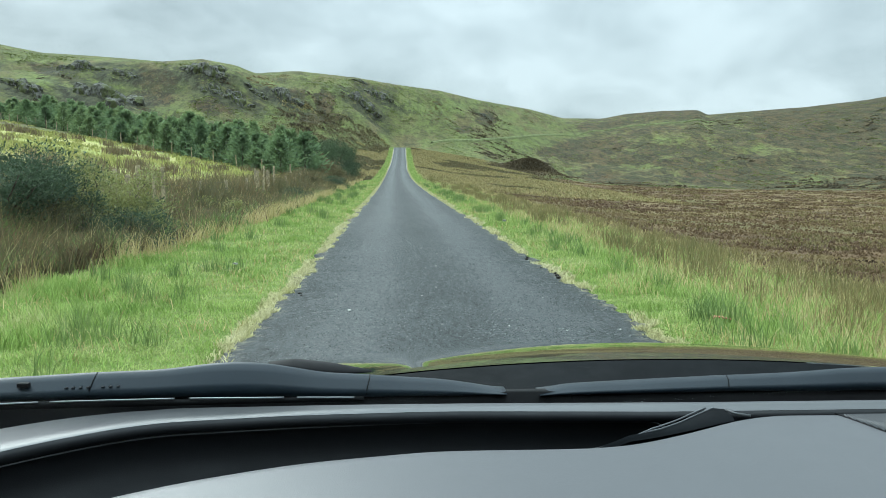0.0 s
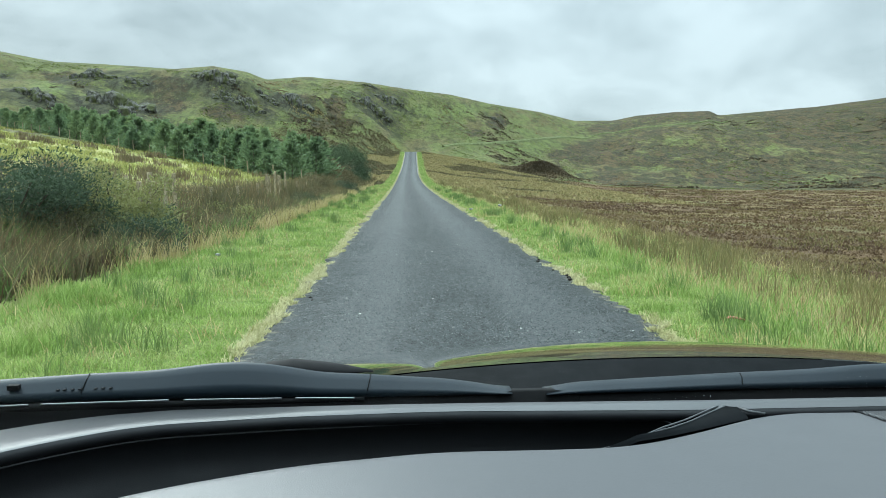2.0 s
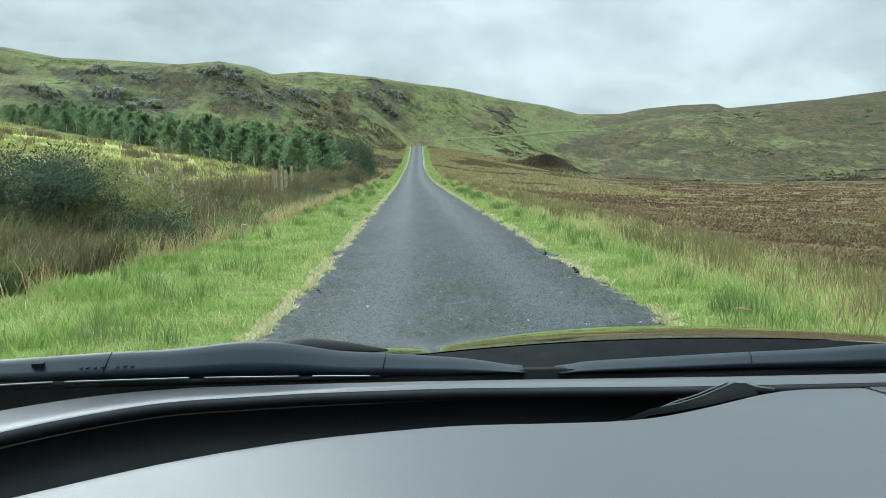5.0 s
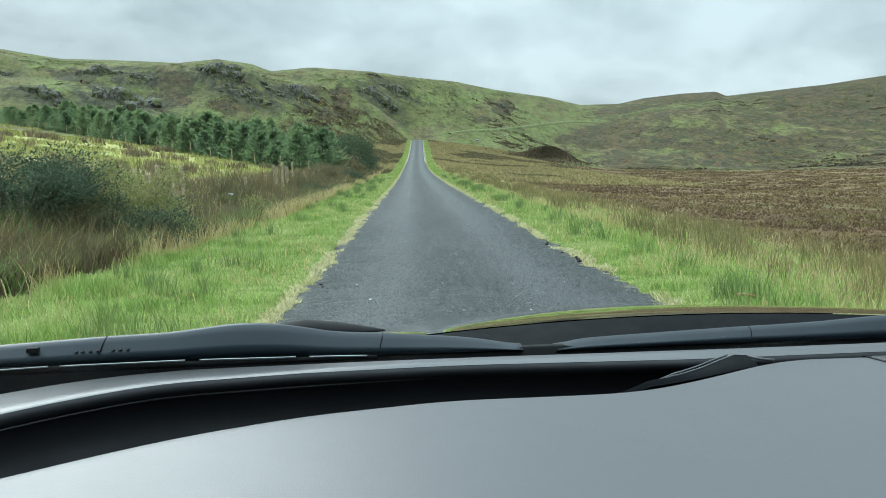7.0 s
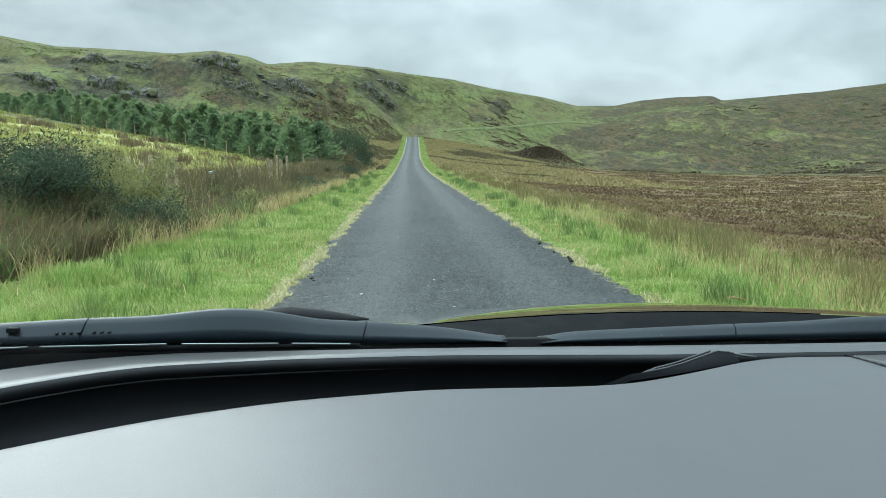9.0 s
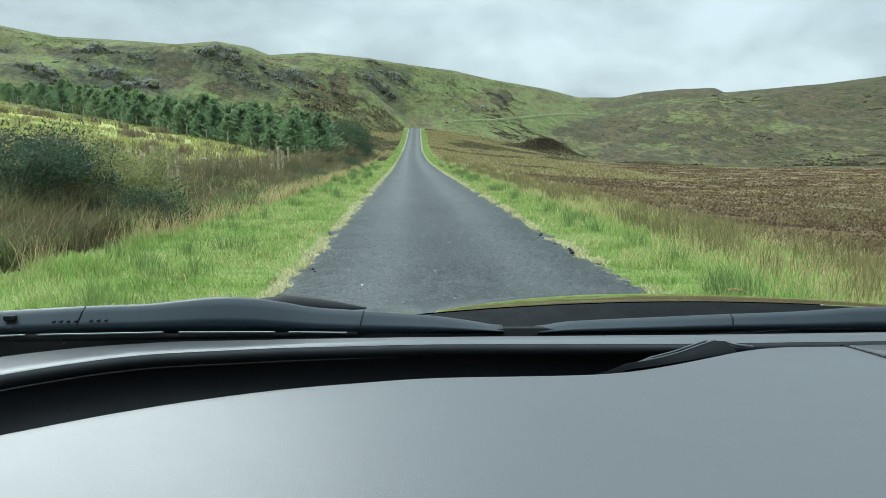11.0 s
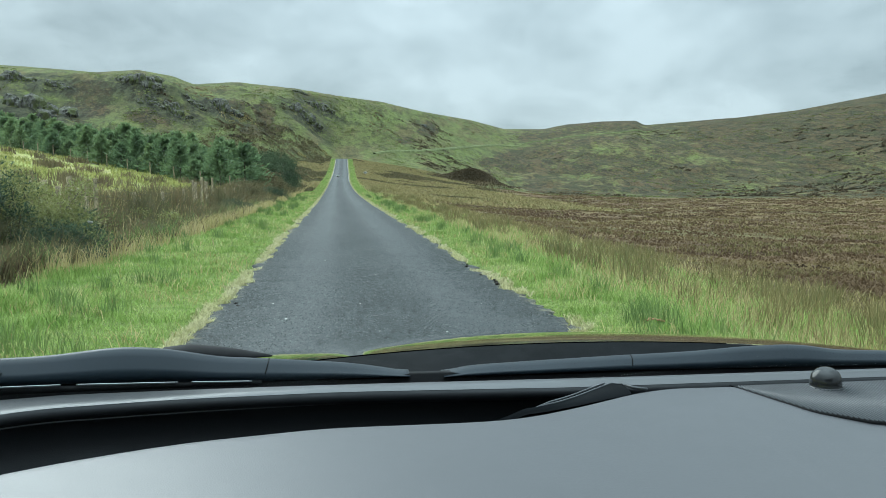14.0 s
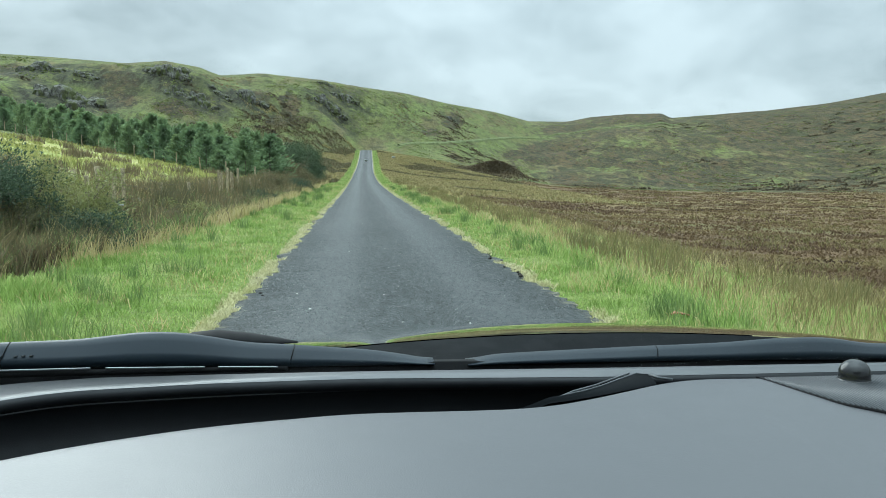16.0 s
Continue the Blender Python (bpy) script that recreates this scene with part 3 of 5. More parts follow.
def hill_track():
    """A grassed-over cart track climbing across the far hillside."""
    pts = [Vector((x, y, 0)) for x, y in TRACK]
    line = []
    for a, b in zip(pts[:-1], pts[1:]):
        line += [a.lerp(b, k / 14) for k in range(14)]
    for _ in range(12):
        line = [line[0]] + [(line[i - 1] + line[i] * 2 + line[i + 1]) / 4 for i in range(1, len(line) - 1)] + [line[-1]]
    rows = []
    for i, p in enumerate(line):
        t = (line[min(i + 1, len(line) - 1)] - line[max(i - 1, 0)]).normalized()
        side = Vector((t.y, -t.x, 0))
        w = 0.6 + 0.2 * math.sin(i * 0.9) * math.sin(i * 0.37)
        row = []
        for k, dz in ((-1.2, -0.3), (-0.8, 0.4), (0, 0.5), (0.8, 0.4), (1.2, -0.3)):
            q = p + side * w * k
            row.append((q.x, q.y, float(ground_z(q.x, q.y)) + dz))
        rows.append(row)
    n, k = len(rows), 5
    V = [v for r in rows for v in r]
    Q = [(i * k + j, i * k + j + 1, (i + 1) * k + j + 1, (i + 1) * k + j) for i in range(n - 1) for j in range(k - 1)]
    return tagged(new("hill_track", mesh_np("hill_track", V, Q, None, MAT_TRACK, True)), "pale green grassy track across the hillside", "track", kind="structure")


MAT_TRACK = paint("track_grass", (0.140, 0.158, 0.070), 0.95, vary=0.35, scale=6, spec=0.1)
hill_track()

# ---- the car: bonnet, wipers, windscreen, dashboard and a plain shell ----
CAR_X, BON_X = -0.27, -0.17            # its middle, and the bonnet's crown
car = tagged(new("car"), "dark glossy car with grey plastic dashboard, standing on the road", "car")
car.location = (CAR_X, 0, 0)


def car_part(name, me, material, label="", parent=None):
    """A mesh given in world metres, hung under the car or one of its parts."""
    ob = part(name, me, material, parent or car, label)
    ob.matrix_parent_inverse = Matrix.Translation((-CAR_X, 0, 0))
    if parent:
        ob.matrix_parent_inverse = Matrix.Identity(4)
    return ob


def curve(xs, pts):
    """A smooth curve through (x, v) points, taken at xs."""
    px, pv = [p[0] for p in pts], [p[1] for p in pts]
    d = np.linspace(px[0], px[-1], 400)
    v = np.interp(d, px, pv)
    k = 9
    v = np.convolve(np.pad(v, k, "edge"), np.ones(2 * k + 1) / (2 * k + 1), "valid")
    return np.interp(xs, d, v)


def loft(name, rings, material, closed=True, cap=True):
    """Rings: stations by points by 3. closed: each ring is a loop."""
    R_ = np.asarray(rings, float)
    n, k = R_.shape[:2]
    Q = []
    for i in range(n - 1):
        for j in range(k if closed else k - 1):
            a, b = i * k + j, i * k + (j + 1) % k
            Q.append((a, b, b + k, a + k))
    me = bpy.data.meshes.new(name)
    faces = [list(q) for q in Q]
    if cap and closed:
        faces += [list(range(k))[::-1], list(range((n - 1) * k, n * k))]
    me.from_pydata(R_.reshape(-1, 3).tolist(), [], faces)
    me.update()
    bm = bmesh.new()
    bm.from_mesh(me)
    bmesh.ops.recalc_face_normals(bm, faces=bm.faces)
    bm.to_mesh(me)
    bm.free()
    smooth_all(me)
    if material:
        me.materials.append(material)
    return me


def box(x0, x1, y0, y1, z0, z1, bevel=0.0, segs=2):
    bm = bmesh.new()
    bmesh.ops.create_cube(bm, size=1)
    for v in bm.verts:
        v.co = ((x0 + x1) / 2 + v.co.x * (x1 - x0), (y0 + y1) / 2 + v.co.y * (y1 - y0), (z0 + z1) / 2 + v.co.z * (z1 - z0))
    if bevel:
        bmesh.ops.bevel(bm, geom=bm.edges[:], offset=bevel, segments=segs, affect="EDGES")
    return bm


EDGE = [(-1.35, 0.44), (-1.2, 0.55), (-1.05, 0.705), (-0.95, 0.787), (-0.85, 0.858), (-0.724, 0.914), (-0.556, 0.949), (-0.42, 0.963), (-0.345, 0.966), (-0.277, 0.993), (-0.165, 1.056), (-0.135, 1.07), (0.03, 1.064), (0.4, 1.05), (0.75, 0.93)]
RIM = [(-1.35, 0.61), (-1.2, 0.77), (-1.04, 0.955), (-0.925, 1.038), (-0.744, 1.065), (-0.549, 1.083), (-0.2, 1.078), (0.3, 1.075), (0.75, 0.96)]
Z_TOP, Z_SHELF = 1.12, 1.128


def dash_top():
    xs = np.concatenate([np.arange(-1.35, -0.4, 0.02), np.arange(-0.4, -0.1, 0.006), np.arange(-0.1, 0.751, 0.02)])
    edge = curve(xs, EDGE)
    soft = np.interp(xs, [-1.3, -0.95, -0.6, -0.3, -0.1, 0.7], [0.09, 0.07, 0.04, 0.018, 0.008, 0.008])
    edge = edge + 0.9 * soft * sstep(soft, 0.02, 0.04)
    soft = soft * 1.35
    rows = []
    for a in np.linspace(0, math.pi / 2, 15)[::-1]:      # the rounded far edge, from the tray upwards
        rows.append(np.stack([xs, edge - soft + soft * np.sin(a) * 1.0, Z_TOP - soft * 0.8 * (1 - np.cos(a))], -1))
    down = rows[0].copy()
    down[:, 2] -= 0.09
    rows.insert(0, down)
    for t in np.linspace(0.06, 1, 16):
        y = (edge - soft) * (1 - t) + 0.33 * t
        rows.append(np.stack([xs, y, Z_TOP - 0.055 * t ** 2.2 + 0 * xs], -1))
    low = rows[-1].copy()
    low[:, 1] -= 0.05
    low[:, 2] -= 0.25
    rows.append(low)
    return loft("dashboard", rows, MAT_DASH, closed=False)


dashboard = car_part("dashboard", dash_top(), MAT_DASH, "grey grained plastic dashboard top")


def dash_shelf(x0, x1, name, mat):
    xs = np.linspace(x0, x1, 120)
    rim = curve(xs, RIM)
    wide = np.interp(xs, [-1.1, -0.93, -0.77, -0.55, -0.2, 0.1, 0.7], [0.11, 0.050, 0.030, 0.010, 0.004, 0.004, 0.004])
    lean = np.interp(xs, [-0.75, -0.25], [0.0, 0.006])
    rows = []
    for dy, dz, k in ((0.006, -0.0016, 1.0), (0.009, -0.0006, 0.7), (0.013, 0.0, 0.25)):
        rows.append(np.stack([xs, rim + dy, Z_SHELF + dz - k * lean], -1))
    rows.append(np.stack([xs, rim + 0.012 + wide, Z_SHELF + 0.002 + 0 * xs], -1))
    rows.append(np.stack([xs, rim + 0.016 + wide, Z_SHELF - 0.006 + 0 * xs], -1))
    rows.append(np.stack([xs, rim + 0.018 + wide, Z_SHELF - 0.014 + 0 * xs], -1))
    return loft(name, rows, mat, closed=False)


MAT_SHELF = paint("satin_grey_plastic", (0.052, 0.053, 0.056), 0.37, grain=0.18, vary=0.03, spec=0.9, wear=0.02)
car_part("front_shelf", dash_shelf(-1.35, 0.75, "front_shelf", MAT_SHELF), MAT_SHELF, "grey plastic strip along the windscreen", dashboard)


def dash_tray():
    xs = np.linspace(-1.35, 0.75, 70)
    rim, edge = curve(xs, RIM), curve(xs, EDGE)
    rows = []
    for dy, dz in ((0.0065, -0.0018), (0.003, -0.0040), (0.001, -0.0075), (0.002, -0.012), (0.010, -0.018), (0.022, -0.022), (0.024, -0.026), (0.030, -0.030), (0.032, -0.085)):
        rows.append(np.stack([xs, rim + dy, Z_SHELF + dz - np.interp(xs, [-0.75, -0.25], [0.0, 0.006])], -1))
    rows.append(np.stack([xs, np.minimum(edge, rim) - 0.12, Z_SHELF - 0.10 + 0 * xs], -1))
    return loft("tray", rows, MAT_DASHDARK, closed=False)


car_part("tray", dash_tray(), MAT_DASHDARK, "black recessed tray", dashboard)


def bead(name, pts, radius, material, label="", parent=None, sides=6):
    """A round bead along a list of points."""
    P = [Vector(p) for p in pts]
    rings = []
    for i, p in enumerate(P):
        t = (P[min(i + 1, len(P) - 1)] - P[max(i - 1, 0)]).normalized()
        u = t.cross(Vector((0, 0, 1))).normalized()
        w = u.cross(t)
        rings.append([tuple(p + radius * (math.cos(2 * math.pi * k / sides) * u + math.sin(2 * math.pi * k / sides) * w)) for k in range(sides)])
    return car_part(name, loft(name, rings, material), material, label, parent)


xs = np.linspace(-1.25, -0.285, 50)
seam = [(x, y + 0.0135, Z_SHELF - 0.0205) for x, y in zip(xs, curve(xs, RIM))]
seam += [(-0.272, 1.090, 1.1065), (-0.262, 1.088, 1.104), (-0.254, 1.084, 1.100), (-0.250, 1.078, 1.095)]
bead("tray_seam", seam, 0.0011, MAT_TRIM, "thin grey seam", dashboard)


MAT_WEDGE = paint("dark_grey_trim", (0.006, 0.007, 0.008), 0.75, grain=0.1, spec=0.05)
MAT_RIB = paint("dark_rib_plastic", (0.052, 0.056, 0.060), 0.45, vary=0.05, spec=0.45)
RIDGE = [(-0.47, 0.955), (-0.42, 0.960), (-0.375, 0.967), (-0.348, 0.972), (-0.32, 0.980), (-0.287, 0.997), (-0.253, 1.024), (-0.219, 1.057), (-0.177, 1.096)]


def wedge():
    """The wedge-shaped panel that closes the tray: from the dashboard's edge up to a ridge."""
    xs = np.linspace(-0.45, -0.172, 46)
    e, r = curve(xs, EDGE), np.maximum(curve(xs, RIDGE), curve(xs, EDGE) + 0.0015)
    rows = [np.stack([xs, e - 0.001, Z_TOP - 0.003 + 0 * xs], -1), np.stack([xs, e + 0.0015, Z_TOP - 0.001 + 0 * xs], -1),
            np.stack([xs, r, Z_TOP + 0.0035 + 0 * xs], -1), np.stack([xs, r + 0.004, Z_TOP + 0.001 + 0 * xs], -1), np.stack([xs, r + 0.005, Z_TOP - 0.04 + 0 * xs], -1)]
    for row in rows:
        row[:, 2] += np.interp(xs, [-0.45, -0.33], [-0.035, 0.0])
    return loft("tray_end_trim", rows, MAT_WEDGE, closed=False)


car_part("tray_end_trim", wedge(), MAT_WEDGE, "dark grey wedge-shaped trim", dashboard)
xs = np.linspace(-0.375, -0.172, 46)
bead("tray_ridge", [(x, y + 0.001, Z_TOP + np.interp(x, [-0.375, -0.30], [-0.010, 0.0035])) for x, y in zip(xs, curve(xs, RIDGE))], 0.0011, MAT_RIB, "thin grey ridge", dashboard)
bead("tray_ridge", [(x - 0.004, y + 0.007, Z_TOP + np.interp(x, [-0.375, -0.29], [-0.014, 0.0035])) for x, y in zip(xs, curve(xs, RIDGE))], 0.0012, MAT_RIB, "thin grey ridge", dashboard)
bead("trim_corner", [(-0.172, 1.078, 1.123), (-0.166, 1.062, 1.123), (-0.150, 1.052, 1.1225)], 0.0018, MAT_RIB, "", dashboard)


def grille():
    """A perforated speaker cover: a bed and fine ribs."""
    front = [(-0.030, 1.066), (-0.012, 0.997), (0.010, 0.925), (0.050, 0.876), (0.12, 0.845), (0.34, 0.83)]
    xs = np.linspace(-0.030, 0.34, 60)
    y0 = np.interp(xs, [p[0] for p in front], [p[1] for p in front])
    y1 = np.full_like(xs, 1.060)
    z = Z_TOP + 0.0008
    rows = [np.stack([xs, y0, 0 * xs + Z_TOP - 0.002], -1), np.stack([xs, y0, 0 * xs + z], -1), np.stack([xs, y1, 0 * xs + z], -1), np.stack([xs, y1, 0 * xs + Z_TOP - 0.002], -1)]
    bed = loft("speaker_grille", rows, MAT_RUBBER, closed=False)
    V, Q = [], []
    for x in np.arange(-0.026, 0.336, 0.0042):
        yb, ya = 1.056, 1.0
        for _ in range(12):
            ya = 0.5 * ya + 0.5 * (float(np.interp(x + 0.10 * (ya - 1.06), xs, y0)) + 0.003)
        if yb - ya < 0.004:
            continue
        a = len(V)
        for y in (ya, yb):
            sh = 0.10 * (y - 1.06)
            V += [(x + sh - 0.0011, y, z), (x + sh - 0.0006, y, z + 0.0014), (x + sh + 0.0006, y, z + 0.0014), (x + sh + 0.0011, y, z)]
        Q += [(a, a + 1, a + 5, a + 4), (a + 1, a + 2, a + 6, a + 5), (a + 2, a + 3, a + 7, a + 6), (a, a + 3, a + 2, a + 1), (a + 4, a + 5, a + 6, a + 7)]
    return bed, mesh_np("ribs", V, Q, None, MAT_RIB)


bed, ribs = grille()
speaker = car_part("speaker_grille", bed, MAT_RUBBER, "ribbed dark speaker cover", dashboard)
car_part("speaker_ribs", ribs, MAT_RIB, "", dashboard)


def dome():
    rings = []
    for z, r in ((1.119, 0.0215), (1.1218, 0.0215), (1.1222, 0.0205), (1.1232, 0.0200), (1.128, 0.0200), (1.134, 0.0194), (1.140, 0.0168), (1.1445, 0.0122), (1.1472, 0.0068), (1.1480, 0.001)):
        rings.append([(0.0895 + r * math.cos(a), 1.035 + r * math.sin(a), z) for a in np.linspace(0, 2 * math.pi, 33)[:-1]])
    return loft("light_sensor", rings, MAT_DOME)


car_part("light_sensor", dome(), MAT_DOME, "small shiny black dome", dashboard)


# wipers: broad dark arms lying along the foot of the windscreen
def wiper_y(x):
    return 1.165 + 0.17 * (np.asarray(x) + 0.65)


def wiper_arm(name, top, bottom):
    xs = np.linspace(top[0][0], top[-1][0], 90)
    zt, zb = curve(xs, top), np.interp(xs, [p[0] for p in bottom], [p[1] for p in bottom])
    drop = np.interp(xs, [-1.2, -1.0, -0.7, 0.4], [0.002, 0.003, 0.0045, 0.0045])
    zt, zb = np.maximum(zt, zb + 0.0015) - drop, zb - drop
    h, y = zt - zb, wiper_y(xs)
    prof = ((0.0, 0.0), (-0.003, 0.38), (0.000, 0.46), (0.006, 0.78), (0.014, 0.96), (0.022, 1.0), (0.032, 0.9), (0.042, 0.55), (0.044, 0.0))
    rings = np.stack([np.stack([xs, y + dy, zb + h * f], -1) for dy, f in prof], 1)
    return car_part(name, loft(name, rings, MAT_WIPER), MAT_WIPER, "dark grey wiper arm")


arm = wiper_arm("wiper_arm", [(-1.35, 1.170), (-1.107, 1.1740), (-1.009, 1.1761), (-0.928, 1.1758), (-0.883, 1.1795), (-0.845, 1.1826), (-0.798, 1.1800), (-0.759, 1.1725), (-0.715, 1.1625), (-0.648, 1.1556), (-0.544, 1.1430), (-0.497, 1.1335), (-0.449, 1.1215)],
                [(-1.35, 1.158), (-1.108, 1.1490), (-0.901, 1.1420), (-0.755, 1.1350), (-0.657, 1.1290), (-0.449, 1.1200)])
arm2 = wiper_arm("wiper_arm", [(-0.399, 1.1165), (-0.385, 1.1215), (-0.355, 1.1252), (-0.259, 1.1254), (-0.105, 1.125), (-0.036, 1.1240), (0.023, 1.1235), (0.115, 1.1256), (0.198, 1.1240), (0.244, 1.1188), (0.29, 1.1095), (0.36, 1.1036), (0.65, 1.08)],
                 [(-0.399, 1.1155), (-0.093, 1.1048), (0.362, 1.0811), (0.65, 1.06)])


def joint_ring(x, parent, zt, zb):
    y = float(wiper_y(x))
    drop = float(np.interp(x, [-1.2, -1.0, -0.7, 0.4], [0.002, 0.003, 0.0045, 0.0045]))
    zt, zb = zt - drop, zb - drop
    pts = [(x - 0.004, y - 0.0015, zb + 0.004), (x - 0.003, y - 0.0035, zb + (zt - zb) * 0.4), (x, y + 0.006, zb + (zt - zb) * 0.80), (x + 0.001, y + 0.018, zt + 0.0003)]
    bead("joint_groove", pts, 0.0008, MAT_RUBBER, "", parent)


joint_ring(-1.005, arm, 1.1762, 1.1455)
joint_ring(-0.648, arm, 1.1558, 1.1287)
joint_ring(-0.094, arm2, 1.1250, 1.1048)


def strip(name, x0, x1, za, zb, dy, depth, material, label="", parent=None):
    """A flat bar along the wipers' line; za, zb: its lower and upper edge at both ends."""
    xs = np.linspace(x0, x1, 30)
    lo, hi, y = np.interp(xs, [x0, x1], za), np.interp(xs, [x0, x1], zb), wiper_y(xs) + dy
    rings = np.stack([np.stack([xs, y, lo], -1), np.stack([xs, y, hi], -1), np.stack([xs, y + depth, hi], -1), np.stack([xs, y + depth, lo], -1)], 1)
    return car_part(name, loft(name, rings, material), material, label, parent)


blade = strip("wiper_blade", -1.3, -0.655, (1.144, 1.1215), (1.155, 1.1265), -0.010, 0.006, MAT_RUBBER, "black rubber wiper blade")
for a, b in ((-1.28, -1.066), (-1.052, -0.902), (-0.884, -0.762), (-0.745, -0.668)):
    f = lambda x: np.interp(x, [-1.108, -0.901, -0.755, -0.657], [1.1468, 1.1405, 1.1333, 1.1275])
    strip("steel_spine", a, b, (f(a) - 0.0012, f(b) - 0.0012), (f(a) + 0.0006, f(b) + 0.0006), -0.0125, 0.002, MAT_CHROME, "thin bright steel strip", blade)
# black strips added to stand in for the dark gap below the wipers
strip("dark_gap_strip", -1.35, 0.70, (1.02, 1.00), (1.147, 1.0650), 0.004, 0.02, MAT_RUBBER, "black strip added to fill the dark gap under the windscreen")
strip("dark_gap_strip", -1.35, -0.35, (1.02, 1.02), (1.155, 1.1140), 0.003, 0.02, MAT_RUBBER, "black strip added to fill the dark gap under the windscreen")


def pivot_cap():
    rings = []
    for x, h in ((-0.80, 0.002), (-0.79, 0.012), (-0.755, 0.0165), (-0.71, 0.0125), (-0.675, 0.0065), (-0.645, 0.001)):
        z0, y0 = 1.1580 - 0.10 * (x + 0.80) * 0.6, float(wiper_y(x)) + 0.05
        rings.append([(x, y0 + 0.03 * (h / 0.0165) ** 0.6 * math.cos(a), z0 + h * math.sin(a)) for a in np.linspace(0, math.pi, 11)])
    return loft("wiper_pivot_cap", rings, MAT_RUBBER)


car_part("wiper_pivot_cap", pivot_cap(), MAT_RUBBER)


def on_arm(name, x, z, wide, high, material, label, lift=0.0045):
    """A small raised block on the face of the first wiper arm."""
    y = float(wiper_y(x))
    return car_part(name, box(x - wide / 2, x + wide / 2, y - lift, y + 0.004, z - high / 2, z + high / 2, 0.0008, 1), material, label, arm)


on_arm("washer_nozzle", -1.086, 1.1655, 0.0145, 0.0062, MAT_RUBBER, "small black washer nozzle")
for k, x in enumerate((-1.036, -1.028, -1.019, -1.010, -0.992, -0.983, -0.974)):
    on_arm("embossed_mark", x, 1.1585 - 0.02 * (x + 1.0), 0.0042, 0.0014 + 0.0006 * (k % 2), MAT_DASHDARK, "faint dark embossed mark", 0.0032)


# bonnet and cowl
def bonnet_z(x, y):
    u = x - BON_X
    t = y - 1.40
    far = np.maximum(t - 0.6, 0)
    t = np.minimum(t, 0.6)
    z = 1.1185 - 0.090 * t - 0.100 * np.maximum(t, 0) ** 2 - 0.21 * far - 0.06 * far ** 2
    z = z - 0.095 * u ** 2 - 0.10 * np.maximum(np.abs(u) - 0.62, 0) ** 1.5
    return z


def bonnet():
    xs, ys = np.linspace(CAR_X - 0.95, CAR_X + 0.95, 70), np.concatenate([[1.42, 1.4212], np.linspace(1.424, 2.72, 60)])
    X, Y = np.meshgrid(xs, ys)
    Y = Y - 0.16 * ((X - CAR_X) / 0.95) ** 2 * (Y - 1.42) / 1.3 - 0.10 * ((X - CAR_X) / 0.95) ** 2 * (1 - (Y - 1.42) / 1.3)
    Z = bonnet_z(X, Y)
    top = np.stack([X, Y, Z], -1)
    rows = list(top) + [top[-1] + (0, 0.02, -0.05), top[-1] + (0, 0.03, -0.3)]
    me = loft("bonnet", rows, MAT_BODY, closed=False)
    return me


car_part("bonnet", bonnet(), MAT_BODY, "dark glossy curved bonnet")


def cowl():
    xs = np.linspace(CAR_X - 0.95, CAR_X + 0.95, 40)
    y0 = wiper_y(xs) + 0.022
    u2 = ((xs - CAR_X) / 0.95) ** 2
    yr = 1.42 - 0.10 * u2
    rows = [np.stack([xs, np.minimum(y0, yr - 0.02), 1.070 - 0.04 * u2], -1), np.stack([xs, yr - 0.007, bonnet_z(xs, yr) - 0.0005], -1), np.stack([xs, yr - 0.003, bonnet_z(xs, yr) - 0.07], -1)]
    return loft("cowl_panel", rows, MAT_WEDGE, closed=False)


car_part("cowl_panel", cowl(), MAT_WEDGE, "dark plastic panel behind the bonnet")


def windscreen():
    """A raked, slightly bowed pane from the wipers up to the roof, with its thickness."""
    xs, ts = np.linspace(CAR_X - 0.90, CAR_X + 0.90, 30), np.linspace(0, 1, 24)
    rows = []
    for t in ts:
        x = CAR_X + (xs - CAR_X) * (1 - 0.22 * t)
        bow = ((xs - CAR_X) / 0.90) ** 2
        foot = np.minimum(wiper_y(xs) - 0.028, 1.26 - 0.05 * bow)
        rows.append(np.stack([x, foot * (1 - t) + (0.13 - 0.05 * bow) * t, 1.105 + 0.51 * t + 0.035 * np.sin(math.pi * t) - 0.02 * bow * t], -1))
    rows = np.array(rows)
    ring = [np.concatenate([r, r[::-1] - (0, 0.002, 0.004)]) for r in rows]
    return loft("windscreen", ring, MAT_GLASS)


def glass_material():
    m = Nodes("windscreen_glass")
    tr, gl, mx = (m.nt.nodes.new(n) for n in ("ShaderNodeBsdfTransparent", "ShaderNodeBsdfGlossy", "ShaderNodeMixShader"))
    tr.inputs[0].default_value = (0.985, 1.0, 0.99, 1)
    gl.inputs["Roughness"].default_value = 0.04
    mx.inputs[0].default_value = 0.008
    m.nt.links.new(tr.outputs[0], mx.inputs[1])
    m.nt.links.new(gl.outputs[0], mx.inputs[2])
    m.nt.links.new(mx.outputs[0], m.nt.nodes["Material Output"].inputs[0])
    m.nt.nodes.remove(m.bsdf)
    return m.mat


